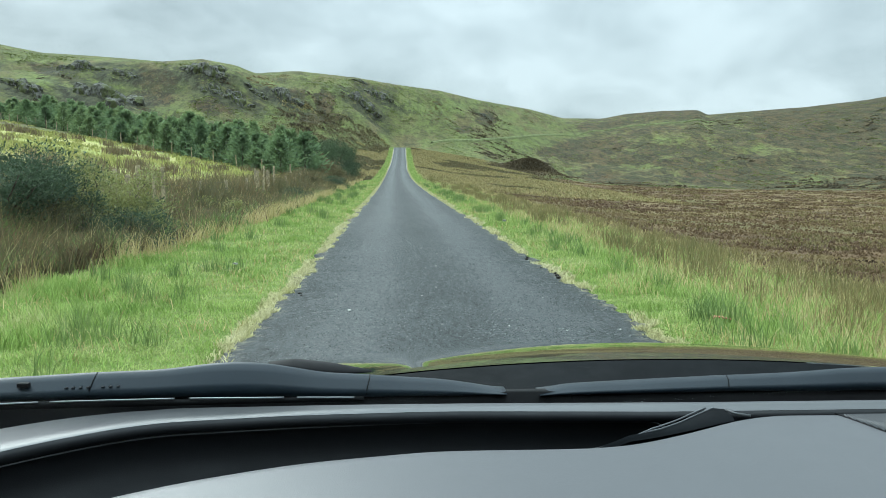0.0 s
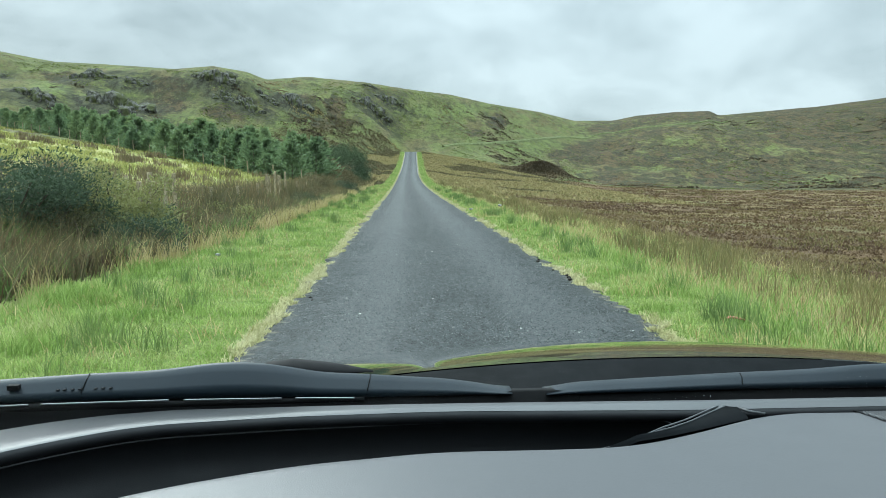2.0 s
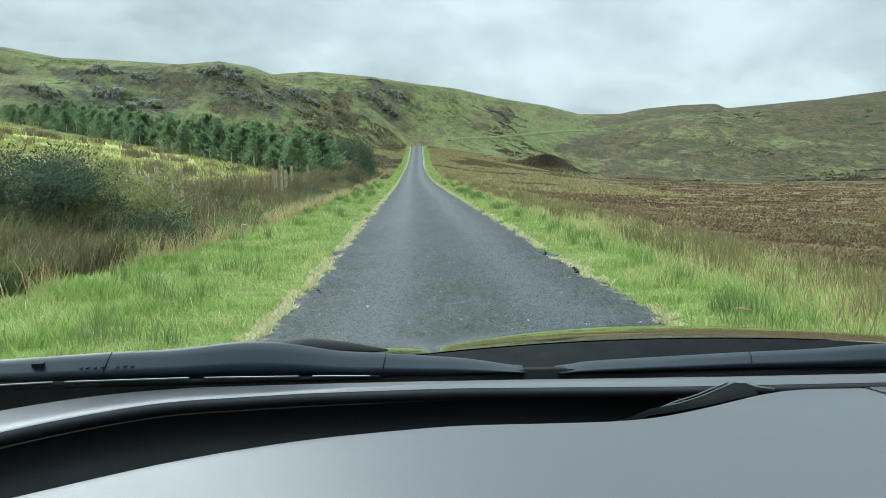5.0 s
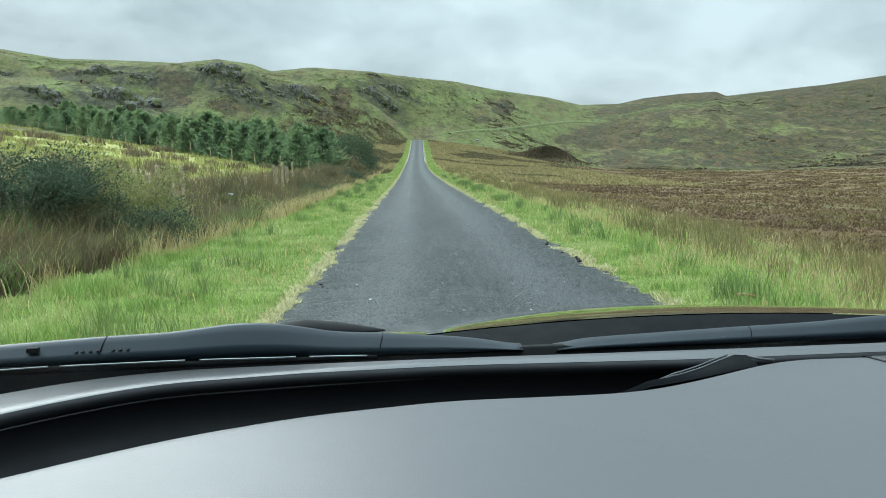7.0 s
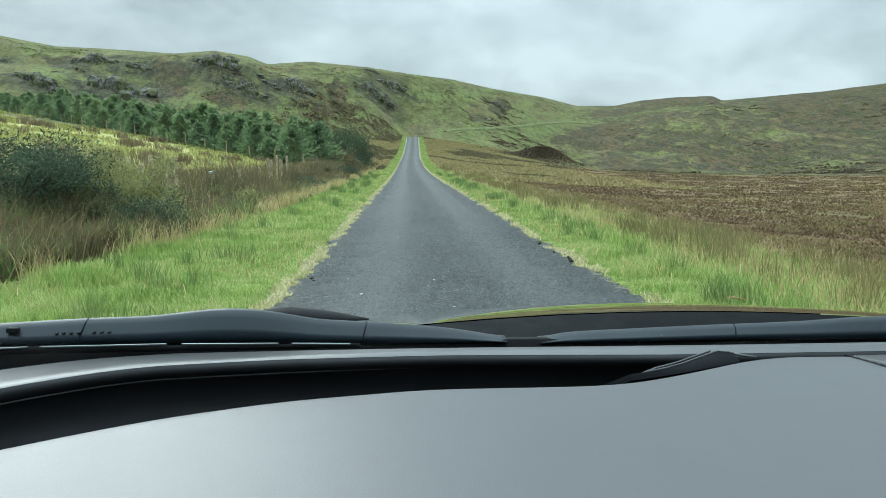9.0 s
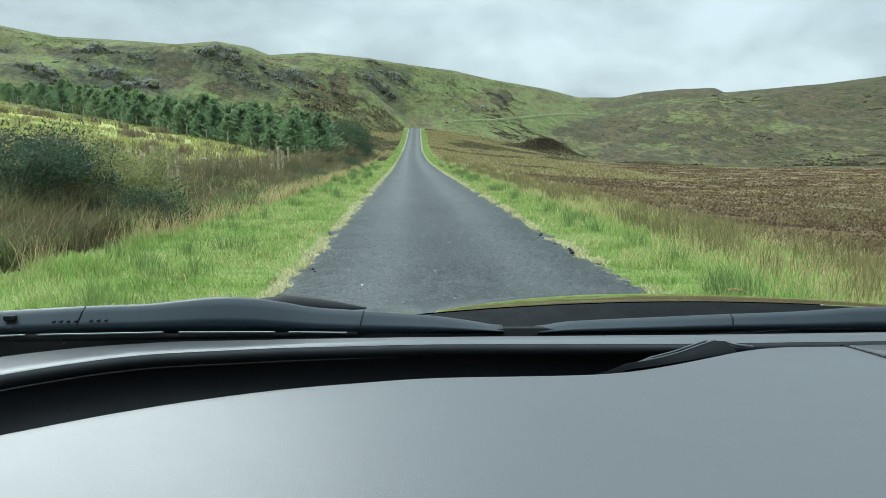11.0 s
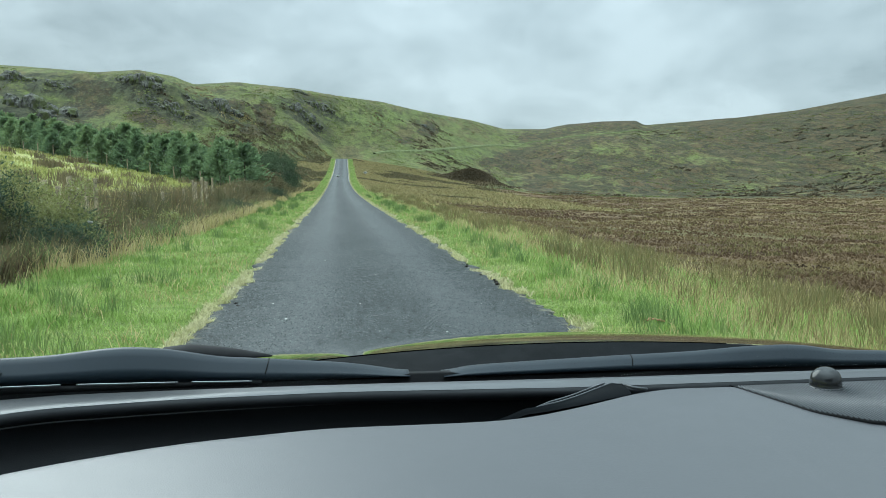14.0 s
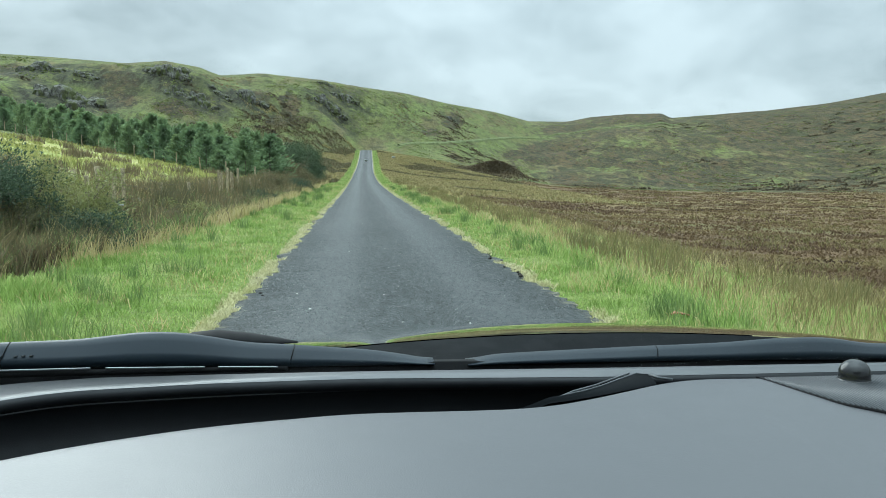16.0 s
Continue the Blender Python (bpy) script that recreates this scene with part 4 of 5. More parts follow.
MAT_GLASS = glass_material()
pane = car_part("windscreen", windscreen(), MAT_GLASS, "clear raked windscreen")
pane.visible_shadow = False
MAT_SPECK = paint("dried_speck", (0.72, 0.70, 0.64), 0.8, vary=0.1)
for x, y, z, r_ in ((-0.7385, 0.672, 1.3655, 0.0020), (-0.5295, 0.628, 1.402, 0.0014), (-0.5498, 0.631, 1.3995, 0.0013)):
    # splashes dried on the outside of the glass
    rings = [[(x + k * r_ * math.cos(a) * (1 + 0.2 * math.sin(3 * a)), y + lift * 0.45 - 0.9 * k * r_ * math.sin(a), z + lift + 0.45 * k * r_ * math.sin(a)) for a in np.linspace(0, 2 * math.pi, 13)[:-1]] for k, lift in ((1.0, 0.0), (0.8, 0.0004), (0.3, 0.0006))]
    car_part("dried_speck", loft("dried_speck", rings, MAT_SPECK), MAT_SPECK, "pale dried splash", pane)


# plain shell round the camera
def shell():
    hull = [("side_panel", box(CAR_X - 1.06, CAR_X - 0.99, -2.2, 1.3, 0.30, 0.98, 0.02)), ("side_panel", box(CAR_X + 0.99, CAR_X + 1.06, -2.2, 1.3, 0.30, 0.98, 0.02)),
            ("wing", box(CAR_X - 1.06, CAR_X - 0.96, 1.31, 2.50, 0.35, 0.78, 0.03)), ("wing", box(CAR_X + 0.96, CAR_X + 1.06, 1.31, 2.50, 0.35, 0.78, 0.03)),
            ("front_bumper", box(CAR_X - 1.00, CAR_X + 1.00, 2.56, 2.78, 0.28, 0.70, 0.05)), ("tailgate", box(CAR_X - 1.00, CAR_X + 1.00, -2.26, -2.18, 0.30, 1.02, 0.02)),
            ("floor_pan", box(CAR_X - 0.98, CAR_X + 0.98, -2.17, 1.6, 0.26, 0.32))]
    for name, bm in hull:
        car_part(name, bm, MAT_BODY)
    ys = np.linspace(0.12, -1.75, 20)
    for name, lift, thick, mat, label in (("roof", 0.0, 0.022, MAT_BODY, "dark glossy roof panel"), ("headliner", -0.024, 0.02, MAT_LINER, "pale cloth headliner under the roof")):
        rows = []
        for k, y in enumerate(ys):
            z = 1.635 + lift + 0.03 * math.sin(math.pi * k / 19)
            rows.append([(CAR_X + 0.70 * q, y, z - 0.05 * abs(q) ** 3) for q in np.linspace(-1, 1, 13)] + [(CAR_X + 0.70 * q, y, z - thick - 0.05 * abs(q) ** 3) for q in np.linspace(1, -1, 13)])
        car_part(name, loft(name, rows, mat), mat, label)
    for s in (-1, 1):
        for y0, z0, y1, z1, w in ((0.80, 1.04, 0.10, 1.60, 0.035), (-0.55, 0.95, -0.62, 1.58, 0.05), (-2.1, 0.98, -1.7, 1.58, 0.06)):
            a, b = Vector((CAR_X + s * 1.02, y0, z0)), Vector((CAR_X + s * 0.72, y1, z1))
            rings = [[tuple(p + Vector((w * math.cos(q) * 0.6, w * math.sin(q), 0))) for q in np.linspace(0, 2 * math.pi, 9)[:-1]] for p in (a, b)]
            car_part("roof_pillar", loft("roof_pillar", rings, MAT_DASHDARK), MAT_DASHDARK)
        for y in (1.75, -1.35):
            tyre = [[(CAR_X + s * (0.88 + dx), y + r * math.cos(q), 0.335 + r * math.sin(q)) for q in np.linspace(0, 2 * math.pi, 29)[:-1]] for dx, r in ((-0.11, 0.21), (-0.11, 0.30), (-0.08, 0.325), (0.07, 0.325), (0.10, 0.30), (0.10, 0.21))]
            wheel = car_part("tyre", loft("tyre", tyre, MAT_RUBBER, cap=False), MAT_RUBBER)
            disc = [[(CAR_X + s * (0.88 + dx), y + r * math.cos(q), 0.335 + r * math.sin(q)) for q in np.linspace(0, 2 * math.pi, 29)[:-1]] for dx, r in ((0.09, 0.21), (0.05, 0.19), (0.06, 0.05), (0.07, 0.01))]
            car_part("rim", loft("rim", disc, MAT_CHROME), MAT_CHROME, "", wheel)


shell()

# ---- plants ----
rng = np.random.RandomState(11)


def blades(name, x, y, height, width, lean, material, label, z=None, sink=0.02, tip=0.0, curl=0.35):
    """Many bent blades, each two faces, in one mesh."""
    n = len(x)
    z = ground_z(x, y) - sink if z is None else z
    a, b = rng.rand(n) * 2 * math.pi, rng.rand(n) * 2 * math.pi
    wx, wy = np.cos(a) * width / 2, np.sin(a) * width / 2
    lx, ly = np.cos(b) * lean * height, np.sin(b) * lean * height
    V = np.empty((n, 5, 3))
    V[:, 0] = np.stack([x - wx, y - wy, z], 1)
    V[:, 1] = np.stack([x + wx, y + wy, z], 1)
    mx, my, mz = x + lx * curl, y + ly * curl, z + height * 0.58
    V[:, 2] = np.stack([mx + wx * 0.75, my + wy * 0.75, mz], 1)
    V[:, 3] = np.stack([mx - wx * 0.75, my - wy * 0.75, mz], 1)
    V[:, 4] = np.stack([x + lx, y + ly, z + height * np.sqrt(np.maximum(0.2, 1 - (lean * 0.8) ** 2))], 1)
    k = np.arange(n)[:, None] * 5
    me = mesh_np(name, V.reshape(-1, 3), k + np.array([[0, 1, 2, 3]]), k + np.array([[3, 2, 4]]), material)
    return tagged(new(name, me), label, name.split("_")[-1], kind="stuff")


def spread(n, x0, x1, y0, y1, power=0.0):
    """Random places between two lines beside the road, thinning with distance."""
    u = rng.rand(n)
    y = y0 * (y1 / y0) ** u if power == 0 else y0 + (y1 - y0) * u ** power
    x = x0 + (x1 - x0) * rng.rand(n)
    return x + road_x(y), y


def tufts(cx, cy, per, radius):
    """Places of the blades of tufts round given centres."""
    n = len(cx)
    x = np.repeat(cx, per) + rng.randn(n * per) * np.repeat(radius * np.ones(n), per)
    y = np.repeat(cy, per) + rng.randn(n * per) * np.repeat(radius * np.ones(n), per)
    return x, y


def verge_side(side):
    edge = -ROAD_L if side < 0 else ROAD_R
    x, y = spread(100000, edge - 0.05, edge + 1.75, 3.0, 258)
    rag = 0.3 * fbm(y * 0.9, y * 0 + side * 5, 3)
    d = x - road_x(y)
    keep = rng.rand(len(x)) < np.where(d < edge + 0.06, 0.5, 1) * (1 - 0.8 * sstep(d + rag * 2, edge + 1.1, edge + 1.7))
    x, y, d = x[keep], y[keep], d[keep]
    clump = sstep(fbm(x * 1.6, y * 1.6, 3), -0.18, 0.25)
    h = 0.85 * (0.045 + 0.14 * clump ** 2 * rng.rand(len(x)) + 0.05 * rng.rand(len(x))) * np.interp(d - edge, [0, 0.25, 0.8, 1.8], [0.45, 0.8, 1.0, 1.3])
    w = 0.0036 + 0.00068 * y
    return blades("verge_grass", x * side if side < 0 else x, y, h, w, 0.25 + 0.6 * rng.rand(len(x)), MAT_VERGE, "lush bright green grass on the road verge")


def mirrored(x, y):
    return 2 * road_x(y) - x, y


def left_verge():
    edge = -ROAD_L
    x, y = spread(165000, edge - 0.05, edge + 3.7, 3.0, 258)
    d = x - road_x(y)
    rag = 0.5 * fbm(y * 0.7, y * 0 + 4.4, 3)
    keep = rng.rand(len(x)) < np.where(d < edge + 0.06, 0.5, 1) * (1 - 0.97 * sstep(d + rag - bank_shift(y), edge + 2.1, edge + 2.8))
    x, y, d = x[keep], y[keep], d[keep]
    clump = sstep(fbm(x * 1.6 + 9, y * 1.6, 3), -0.18, 0.25)
    h = 0.85 * (0.045 + 0.15 * clump ** 2 * rng.rand(len(x)) + 0.05 * rng.rand(len(x))) * np.interp(d - edge, [0, 0.25, 0.8, 2.8], [0.45, 0.8, 1.0, 1.3])
    xm, ym = mirrored(x, y)
    return blades("verge_grass", xm, ym, h, 0.0036 + 0.00068 * y, 0.25 + 0.6 * rng.rand(len(x)), MAT_VERGE, "lush bright green grass on the road verge")


verge_side(1), left_verge()


def verge_beside_car():
    for lo, hi in ((ROAD_L - 2.7, ROAD_L - 0.02), (ROAD_R + 0.02, ROAD_R + 1.8)):
        x, y = rng.uniform(lo, hi, 14000), rng.uniform(-7, 3.2, 14000)
        blades("verge_grass", x, y, 0.07 + 0.14 * rng.rand(len(x)), 0.010 + 0.006 * rng.rand(len(x)), 0.3 + 0.6 * rng.rand(len(x)), MAT_VERGE, "lush green verge grass beside the car")


verge_beside_car()


def pale_edges():
    for side, edge in ((-1, -ROAD_L), (1, ROAD_R)):
        x, y = spread(30000, edge - 0.06, edge + 0.09, 3.0, 250)
        x = x + side * edge_rag(y, side)
        keep = fbm(x * 0.6, y * 0.9 + side * 7, 3) > rng.uniform(-0.2, 0.12, len(x))
        x, y = x[keep], y[keep]
        h = 0.02 + 0.06 * rng.rand(len(x))
        if side < 0:
            x, y = mirrored(x, y)
        blades("pale_edge_grass", x, y, h, 0.005 + 0.0009 * y, 0.5 + 0.5 * rng.rand(len(x)), MAT_PALE, "pale dry grass creeping over the road edge", z=np.maximum(ground_z(x, y), road_z(y) + 0.0))


pale_edges()


def verge_tufts():
    for lo, hi in ((ROAD_L - 2.7, ROAD_L - 0.1), (ROAD_R + 0.1, ROAD_R + 1.9)):
        x, y = spread(9000, lo, hi, 3.4, 90)
        keep = fbm(x * 1.3 + 5, y * 1.1, 3) > rng.uniform(-0.05, 0.25, len(x))
        x, y = x[keep], y[keep]
        blades("dead_grass", x, y, 0.08 + 0.14 * rng.rand(len(x)), 0.0035 + 0.0006 * y, 0.5 + 0.5 * rng.rand(len(x)), MAT_DRY, "straw-coloured dead blades in the verge")
    cx, cy = spread(120, 0.45, 1.5, 4.5, 80)
    side = rng.rand(120) < 0.6
    x0 = np.where(side, ROAD_L - cx * 1.6, ROAD_R + cx)
    x, y = tufts(x0, cy, 45, 0.08)
    blades("rush_tufts", x, y, 0.16 + 0.22 * rng.rand(len(x)), 0.004 + 0.0005 * y, 0.15 + 0.5 * rng.rand(len(x)), MAT_RUSHGREEN, "dark green spiky rush tufts in the verge")


MAT_RUSHGREEN = blade_material("green_rushes", [(0.11, 0.18, 0.05), (0.17, 0.25, 0.07), (0.25, 0.32, 0.10)])
verge_tufts()


MAT_SCRUB = blade_material("bank_scrub", [(0.066, 0.080, 0.034), (0.120, 0.114, 0.050), (0.185, 0.135, 0.070), (0.135, 0.165, 0.060)], soft=0.9)


def left_bank():
    # tussocks of tall dark rushes along the fence
    cx, cy = spread(3400, 4.5, 9.5, 4.6, 115)
    d = cx - road_x(cy)
    keep = rng.rand(len(cx)) < np.interp(d, [4.5, 4.9, 6.6, 7.6, 9.5], [0.5, 1, 1, 0.5, 0.2]) * np.interp(cy, [9, 12, 20, 23, 32, 33, 40, 41], [0.7, 0.25, 0.25, 1, 1, 0.4, 0.4, 1]) * (d > 4.5 + bank_shift(cy))
    cx, cy, d = cx[keep], cy[keep], d[keep]
    tall = np.interp(d, [4.4, 4.9, 5.9, 6.8, 8.0, 9.5], [0.4, 0.8, 1.15, 0.95, 0.5, 0.35]) * rng.uniform(0.5, 1.15, len(cx)) * np.interp(cy, [5, 14, 24], [0.72, 0.95, 1.1])
    x, y = tufts(cx, cy, 34, 0.10 + 0.0022 * cy)
    h = np.repeat(tall, 34) * (0.55 + 0.5 * rng.rand(len(x)))
    xm, ym = mirrored(x, y)
    blades("tall_rushes", xm, ym, h, 0.006 + 0.0006 * y, 0.12 + 0.55 * rng.rand(len(x)), MAT_RUSH, "tall dark brown-green rushes on the bank")
    # tawny grass in front of them
    x, y = spread(42000, 3.95, 5.0, 4.0, 125)
    x = x + bank_shift(y)
    keep = rng.rand(len(x)) < sstep(fbm(x * 0.7, y * 0.35 + 3, 3), -0.2, 0.1)
    x, y = x[keep], y[keep]
    h = 0.15 + 0.40 * rng.rand(len(x)) ** 1.6
    xm, ym = mirrored(x, y)
    blades("tawny_grass", xm, ym, h, 0.004 + 0.0005 * y, 0.2 + 0.5 * rng.rand(len(x)), MAT_DRY, "tawny dead grass at the foot of the bank")
    # pale stalks through the rushes
    x, y = spread(5000, 4.6, 8.0, 5.0, 115)
    x = x + bank_shift(y)
    xm, ym = mirrored(x, y)
    blades("pale_stalks", xm, ym, 0.4 + 0.6 * rng.rand(len(x)), 0.004 + 0.0004 * y, 0.1 + 0.5 * rng.rand(len(x)), MAT_DRY, "pale dead stalks standing among the rushes")
    # heather among the rushes
    cx, cy = spread(1900, 4.6, 8.0, 4.6, 115)
    cx = cx + bank_shift(cy)
    x, y = tufts(cx, cy, 24, 0.24)
    xm, ym = mirrored(x, y)
    blades("bank_heather", xm, ym, 0.25 + 0.45 * rng.rand(len(x)), 0.012 + 0.0007 * y, 0.4 + 0.5 * rng.rand(len(x)), MAT_SCRUB, "olive and brown heather clumps on the bank")


left_bank()


def bank_mixture():
    """Short olive, brown and straw growth along the near part of the bank."""
    for seed, mat, name, label, hh in ((1, MAT_SCRUB, "dead_bracken", "brown and olive bracken on the bank", 0.55), (2, MAT_RUSHGREEN, "green_sedge", "green sedge tufts on the bank", 0.5), (3, MAT_HEATHER, "brown_heather", "brown heather tufts on the bank", 0.4)):
        cx, cy = spread(520, 4.5, 7.6, 4.5, 60)
        cx = cx + bank_shift(cy)
        x, y = tufts(cx, cy, 40, 0.13)
        xm, ym = mirrored(x, y)
        blades(name, xm, ym, hh * (0.6 + 0.8 * rng.rand(len(x))), 0.008 + 0.0007 * y, 0.25 + 0.6 * rng.rand(len(x)), mat, label)


bank_mixture()


def right_side():
    x, y = spread(75000, 2.9, 10.0, 3.5, 190)
    d = x - road_x(y)
    keep = rng.rand(len(x)) < (0.3 + 0.7 * sstep(fbm(x * 0.6, y * 0.5 + 2, 3), -0.2, 0.12)) * np.interp(d, [2.9, 3.4, 5.5, 9], [0.3, 1, 0.9, 0.5])
    x, y = x[keep], y[keep]
    h = 0.10 + 0.25 * rng.rand(len(x)) ** 1.3
    blades("tawny_grass", x, y, h, 0.004 + 0.0006 * y, 0.25 + 0.6 * rng.rand(len(x)), MAT_DRY, "tawny and green tall grass beside the bog")
    x, y = spread(28000, 2.7, 7.0, 3.5, 150)
    h = 0.10 + 0.22 * rng.rand(len(x))
    blades("green_grass", x, y, h, 0.004 + 0.0007 * y, 0.25 + 0.6 * rng.rand(len(x)), MAT_VERGE, "green grass among the tawny stalks")
    cx, cy = spread(240, 3.3, 8.5, 4.5, 130)
    x, y = tufts(cx, cy, 70, 0.14)
    blades("rush_tufts", x, y, 0.25 + 0.35 * rng.rand(len(x)), 0.004 + 0.0006 * y, 0.1 + 0.4 * rng.rand(len(x)), MAT_RUSHMIX, "olive rush tufts at the edge of the bog")


MAT_RUSHMIX = blade_material("olive_rushes", [(0.12, 0.135, 0.045), (0.23, 0.20, 0.075), (0.38, 0.30, 0.13)])
right_side()


def bog():
    n = 16000
    r, b = 9 * (255 / 9) ** rng.rand(n), radians(4) + radians(56) * rng.rand(n)
    cx, cy = -0.6 + r * np.sin(b), r * np.cos(b)
    keep = (cx - road_x(cy) > 7) & (r < foot_r(np.degrees(b)) * 0.97) & (fbm(cx * 0.08, cy * 0.2, 4) > -0.35)
    cx, cy, r = cx[keep], cy[keep], r[keep]
    x, y = tufts(cx, cy, 9, 0.14 + 0.003 * r)
    rr = np.hypot(x, y)
    blades("bog_heather", x, y, (0.06 + 0.11 * rng.rand(len(x))) * (1 + rr * 0.004), 0.025 + 0.0019 * rr, 0.6 + 0.4 * rng.rand(len(x)), MAT_BOG, "brown heather and dead moor grass on the bog")
    n = 5500
    r, b = 9 * (230 / 9) ** rng.rand(n), radians(4) + radians(56) * rng.rand(n)
    cx, cy = -0.6 + r * np.sin(b), r * np.cos(b)
    keep = (cx - road_x(cy) > 6) & (r < foot_r(np.degrees(b)) * 0.97) & (fbm(cx * 0.09 + 4, cy * 0.26, 4) > 0.02)
    cx, cy, r = cx[keep], cy[keep], r[keep]
    x, y = tufts(cx, cy, 14, 0.12 + 0.002 * r)
    rr = np.hypot(x, y)
    blades("moor_grass", x, y, (0.08 + 0.18 * rng.rand(len(x))) * (1 + rr * 0.003), 0.012 + 0.0012 * rr, 0.4 + 0.5 * rng.rand(len(x)), MAT_MOOR, "straw-coloured moor grass on the bog")


bog()


def peat_hags():
    """Dark broken edges of peat with old heather on them, lying across the bog."""
    n = 30
    r, b = 32 * (200 / 32) ** rng.rand(n), radians(9) + radians(42) * rng.rand(n)
    cx, cy = -0.6 + r * np.sin(b), r * np.cos(b)
    keep = (cx > 12) & (r < foot_r(np.degrees(b)) * 0.93)
    cx, cy, r = cx[keep], cy[keep], r[keep]
    per = 90
    long_ = np.repeat(rng.uniform(1.0, 4.0, len(cx)), per)
    t = rng.uniform(-1, 1, len(cx) * per)
    x = np.repeat(cx, per) + long_ * t
    y = np.repeat(cy, per) + 0.5 * long_ * fbm(x * 0.5, np.repeat(cy, per), 3) + 0.25 * rng.randn(len(x))
    rr = np.hypot(x, y)
    blades("peat_heather", x, y, (0.06 + 0.14 * rng.rand(len(x))) * (1.1 - t * t * 0.9), 0.06 + 0.0016 * rr, 0.5 + 0.5 * rng.rand(len(x)), MAT_PEAT, "dark heather on broken edges of peat")


MAT_PEAT = blade_material("peat_heather", [(0.042, 0.030, 0.021), (0.070, 0.046, 0.029), (0.105, 0.068, 0.038)], soft=0.6)
peat_hags()


def crest_heather():
    """Heather and rough grass either side of the climb to the crest, and over the dark mound."""
    n = 9000
    cy = rng.uniform(95, 262, n)
    side = np.where(rng.rand(n) < 0.45, -1, 1)
    off = 3.6 + 30 * rng.rand(n) ** 1.6
    cx = road_x(cy) + side * off
    x, y = tufts(cx, cy, 9, 0.7)
    pick = fbm(x * 0.06, y * 0.06, 4) > np.where(x < road_x(y), -0.02, 0.10)
    for m_, name, mat, label in ((pick, "crest_heather", MAT_HEATH2, "dark heather beside the climbing road"), (~pick, "crest_grass", MAT_DRY2, "olive and tawny grass beside the climbing road")):
        q = m_ & (np.abs(x - road_x(y)) > 3.2)
        blades(name, x[q], y[q], 0.2 + 0.35 * rng.rand(q.sum()), 0.10 + 0.0010 * y[q], 0.5 + 0.5 * rng.rand(q.sum()), mat, label, sink=0.05)
    mx, my = polar(8.9, 246)
    x, y = mx + 4.2 * rng.randn(9000), my + 4 * rng.randn(9000)
    blades("mound_heather", x, y, 0.3 + 0.4 * rng.rand(9000), 0.35 + 0.3 * rng.rand(9000), 0.5 + 0.5 * rng.rand(9000), MAT_MOUND, "dark brown heather on a mound", sink=0.05)


MAT_HEATH2 = blade_material("crest_scrub", [(0.075, 0.085, 0.036), (0.115, 0.105, 0.045), (0.15, 0.115, 0.06), (0.12, 0.14, 0.05)])
MAT_DRY2 = blade_material("olive_moor_grass", [(0.17, 0.17, 0.06), (0.27, 0.235, 0.095), (0.36, 0.28, 0.125), (0.19, 0.21, 0.07)])
MAT_MOUND = blade_material("mound_heather", [(0.085, 0.075, 0.042), (0.115, 0.088, 0.05), (0.15, 0.12, 0.062)])
crest_heather()


def hill_cover():
    for count, thr, seed, mat, name, label in ((7000, 0.08, 3.0, MAT_BOG, "hill_heather", "brown heather on the hillsides"),
                                               (9000, 0.03, 31.0, MAT_HILLGREEN, "hill_grass", "green and olive tussocks on the hillsides")):
        b = rng.uniform(-31, 40, count)
        r = foot_r(b) + (ridge_r(b) - foot_r(b)) * 0.88 * rng.rand(count)
        x, y = -0.6 + r * np.sin(np.radians(b)), r * np.cos(np.radians(b))
        keep = fbm(x * 0.05 + seed, y * 0.015 + seed, 5) > thr
        px, py = tufts(x[keep], y[keep], 6, 0.9)
        blades(name, px, py, 0.12 + 0.2 * rng.rand(len(px)), 0.3 + 0.45 * rng.rand(len(px)), 0.6 + 0.4 * rng.rand(len(px)), mat, label, sink=0.05)


def hill_scrub():
    """Low dark heather bushes in clumps that lie along the hillsides."""
    n = 2600
    b = np.where(rng.rand(n) < 0.72, rng.uniform(5, 40, n), rng.uniform(-31, 5, n))
    r = foot_r(b) * 1.05 + (ridge_r(b) * 0.90 - foot_r(b) * 1.05) * rng.rand(n)
    x, y = -0.6 + r * np.sin(np.radians(b)), r * np.cos(np.radians(b))
    keep = fbm(x * 0.05 + 13, y * 0.02 + 5, 5) > rng.uniform(-0.05, 0.25, n) + np.where(b > 19, 0.0, 0.08)
    x, y, b = x[keep], y[keep], b[keep]
    size = rng.uniform(0.5, 1.7, len(x))
    per = 26
    a, q = rng.rand(len(x) * per) * 2 * math.pi, np.sqrt(rng.rand(len(x) * per))
    px = np.repeat(x, per) + np.repeat(size * 1.7, per) * q * np.cos(a)
    py = np.repeat(y, per) + np.repeat(size, per) * q * np.sin(a)
    h = (0.25 + 0.55 * rng.rand(len(px))) * (1.15 - 0.7 * q) * np.repeat(0.5 + 0.5 * size, per)
    blades("hill_scrub", px, py, h, 0.25 + 0.45 * rng.rand(len(px)), 0.4 + 0.5 * rng.rand(len(px)), MAT_HILLDARK, "dark heather bushes in clumps over the hillsides", sink=0.05)


MAT_HILLDARK = blade_material("hill_dark_heather", [(0.045, 0.046, 0.024), (0.065, 0.054, 0.031), (0.090, 0.064, 0.038), (0.075, 0.082, 0.034)], soft=0.4)
hill_scrub()
MAT_HILLGREEN = blade_material("hill_tussocks", [(0.075, 0.09, 0.026), (0.11, 0.13, 0.036), (0.15, 0.18, 0.045), (0.18, 0.16, 0.06)])
hill_cover()


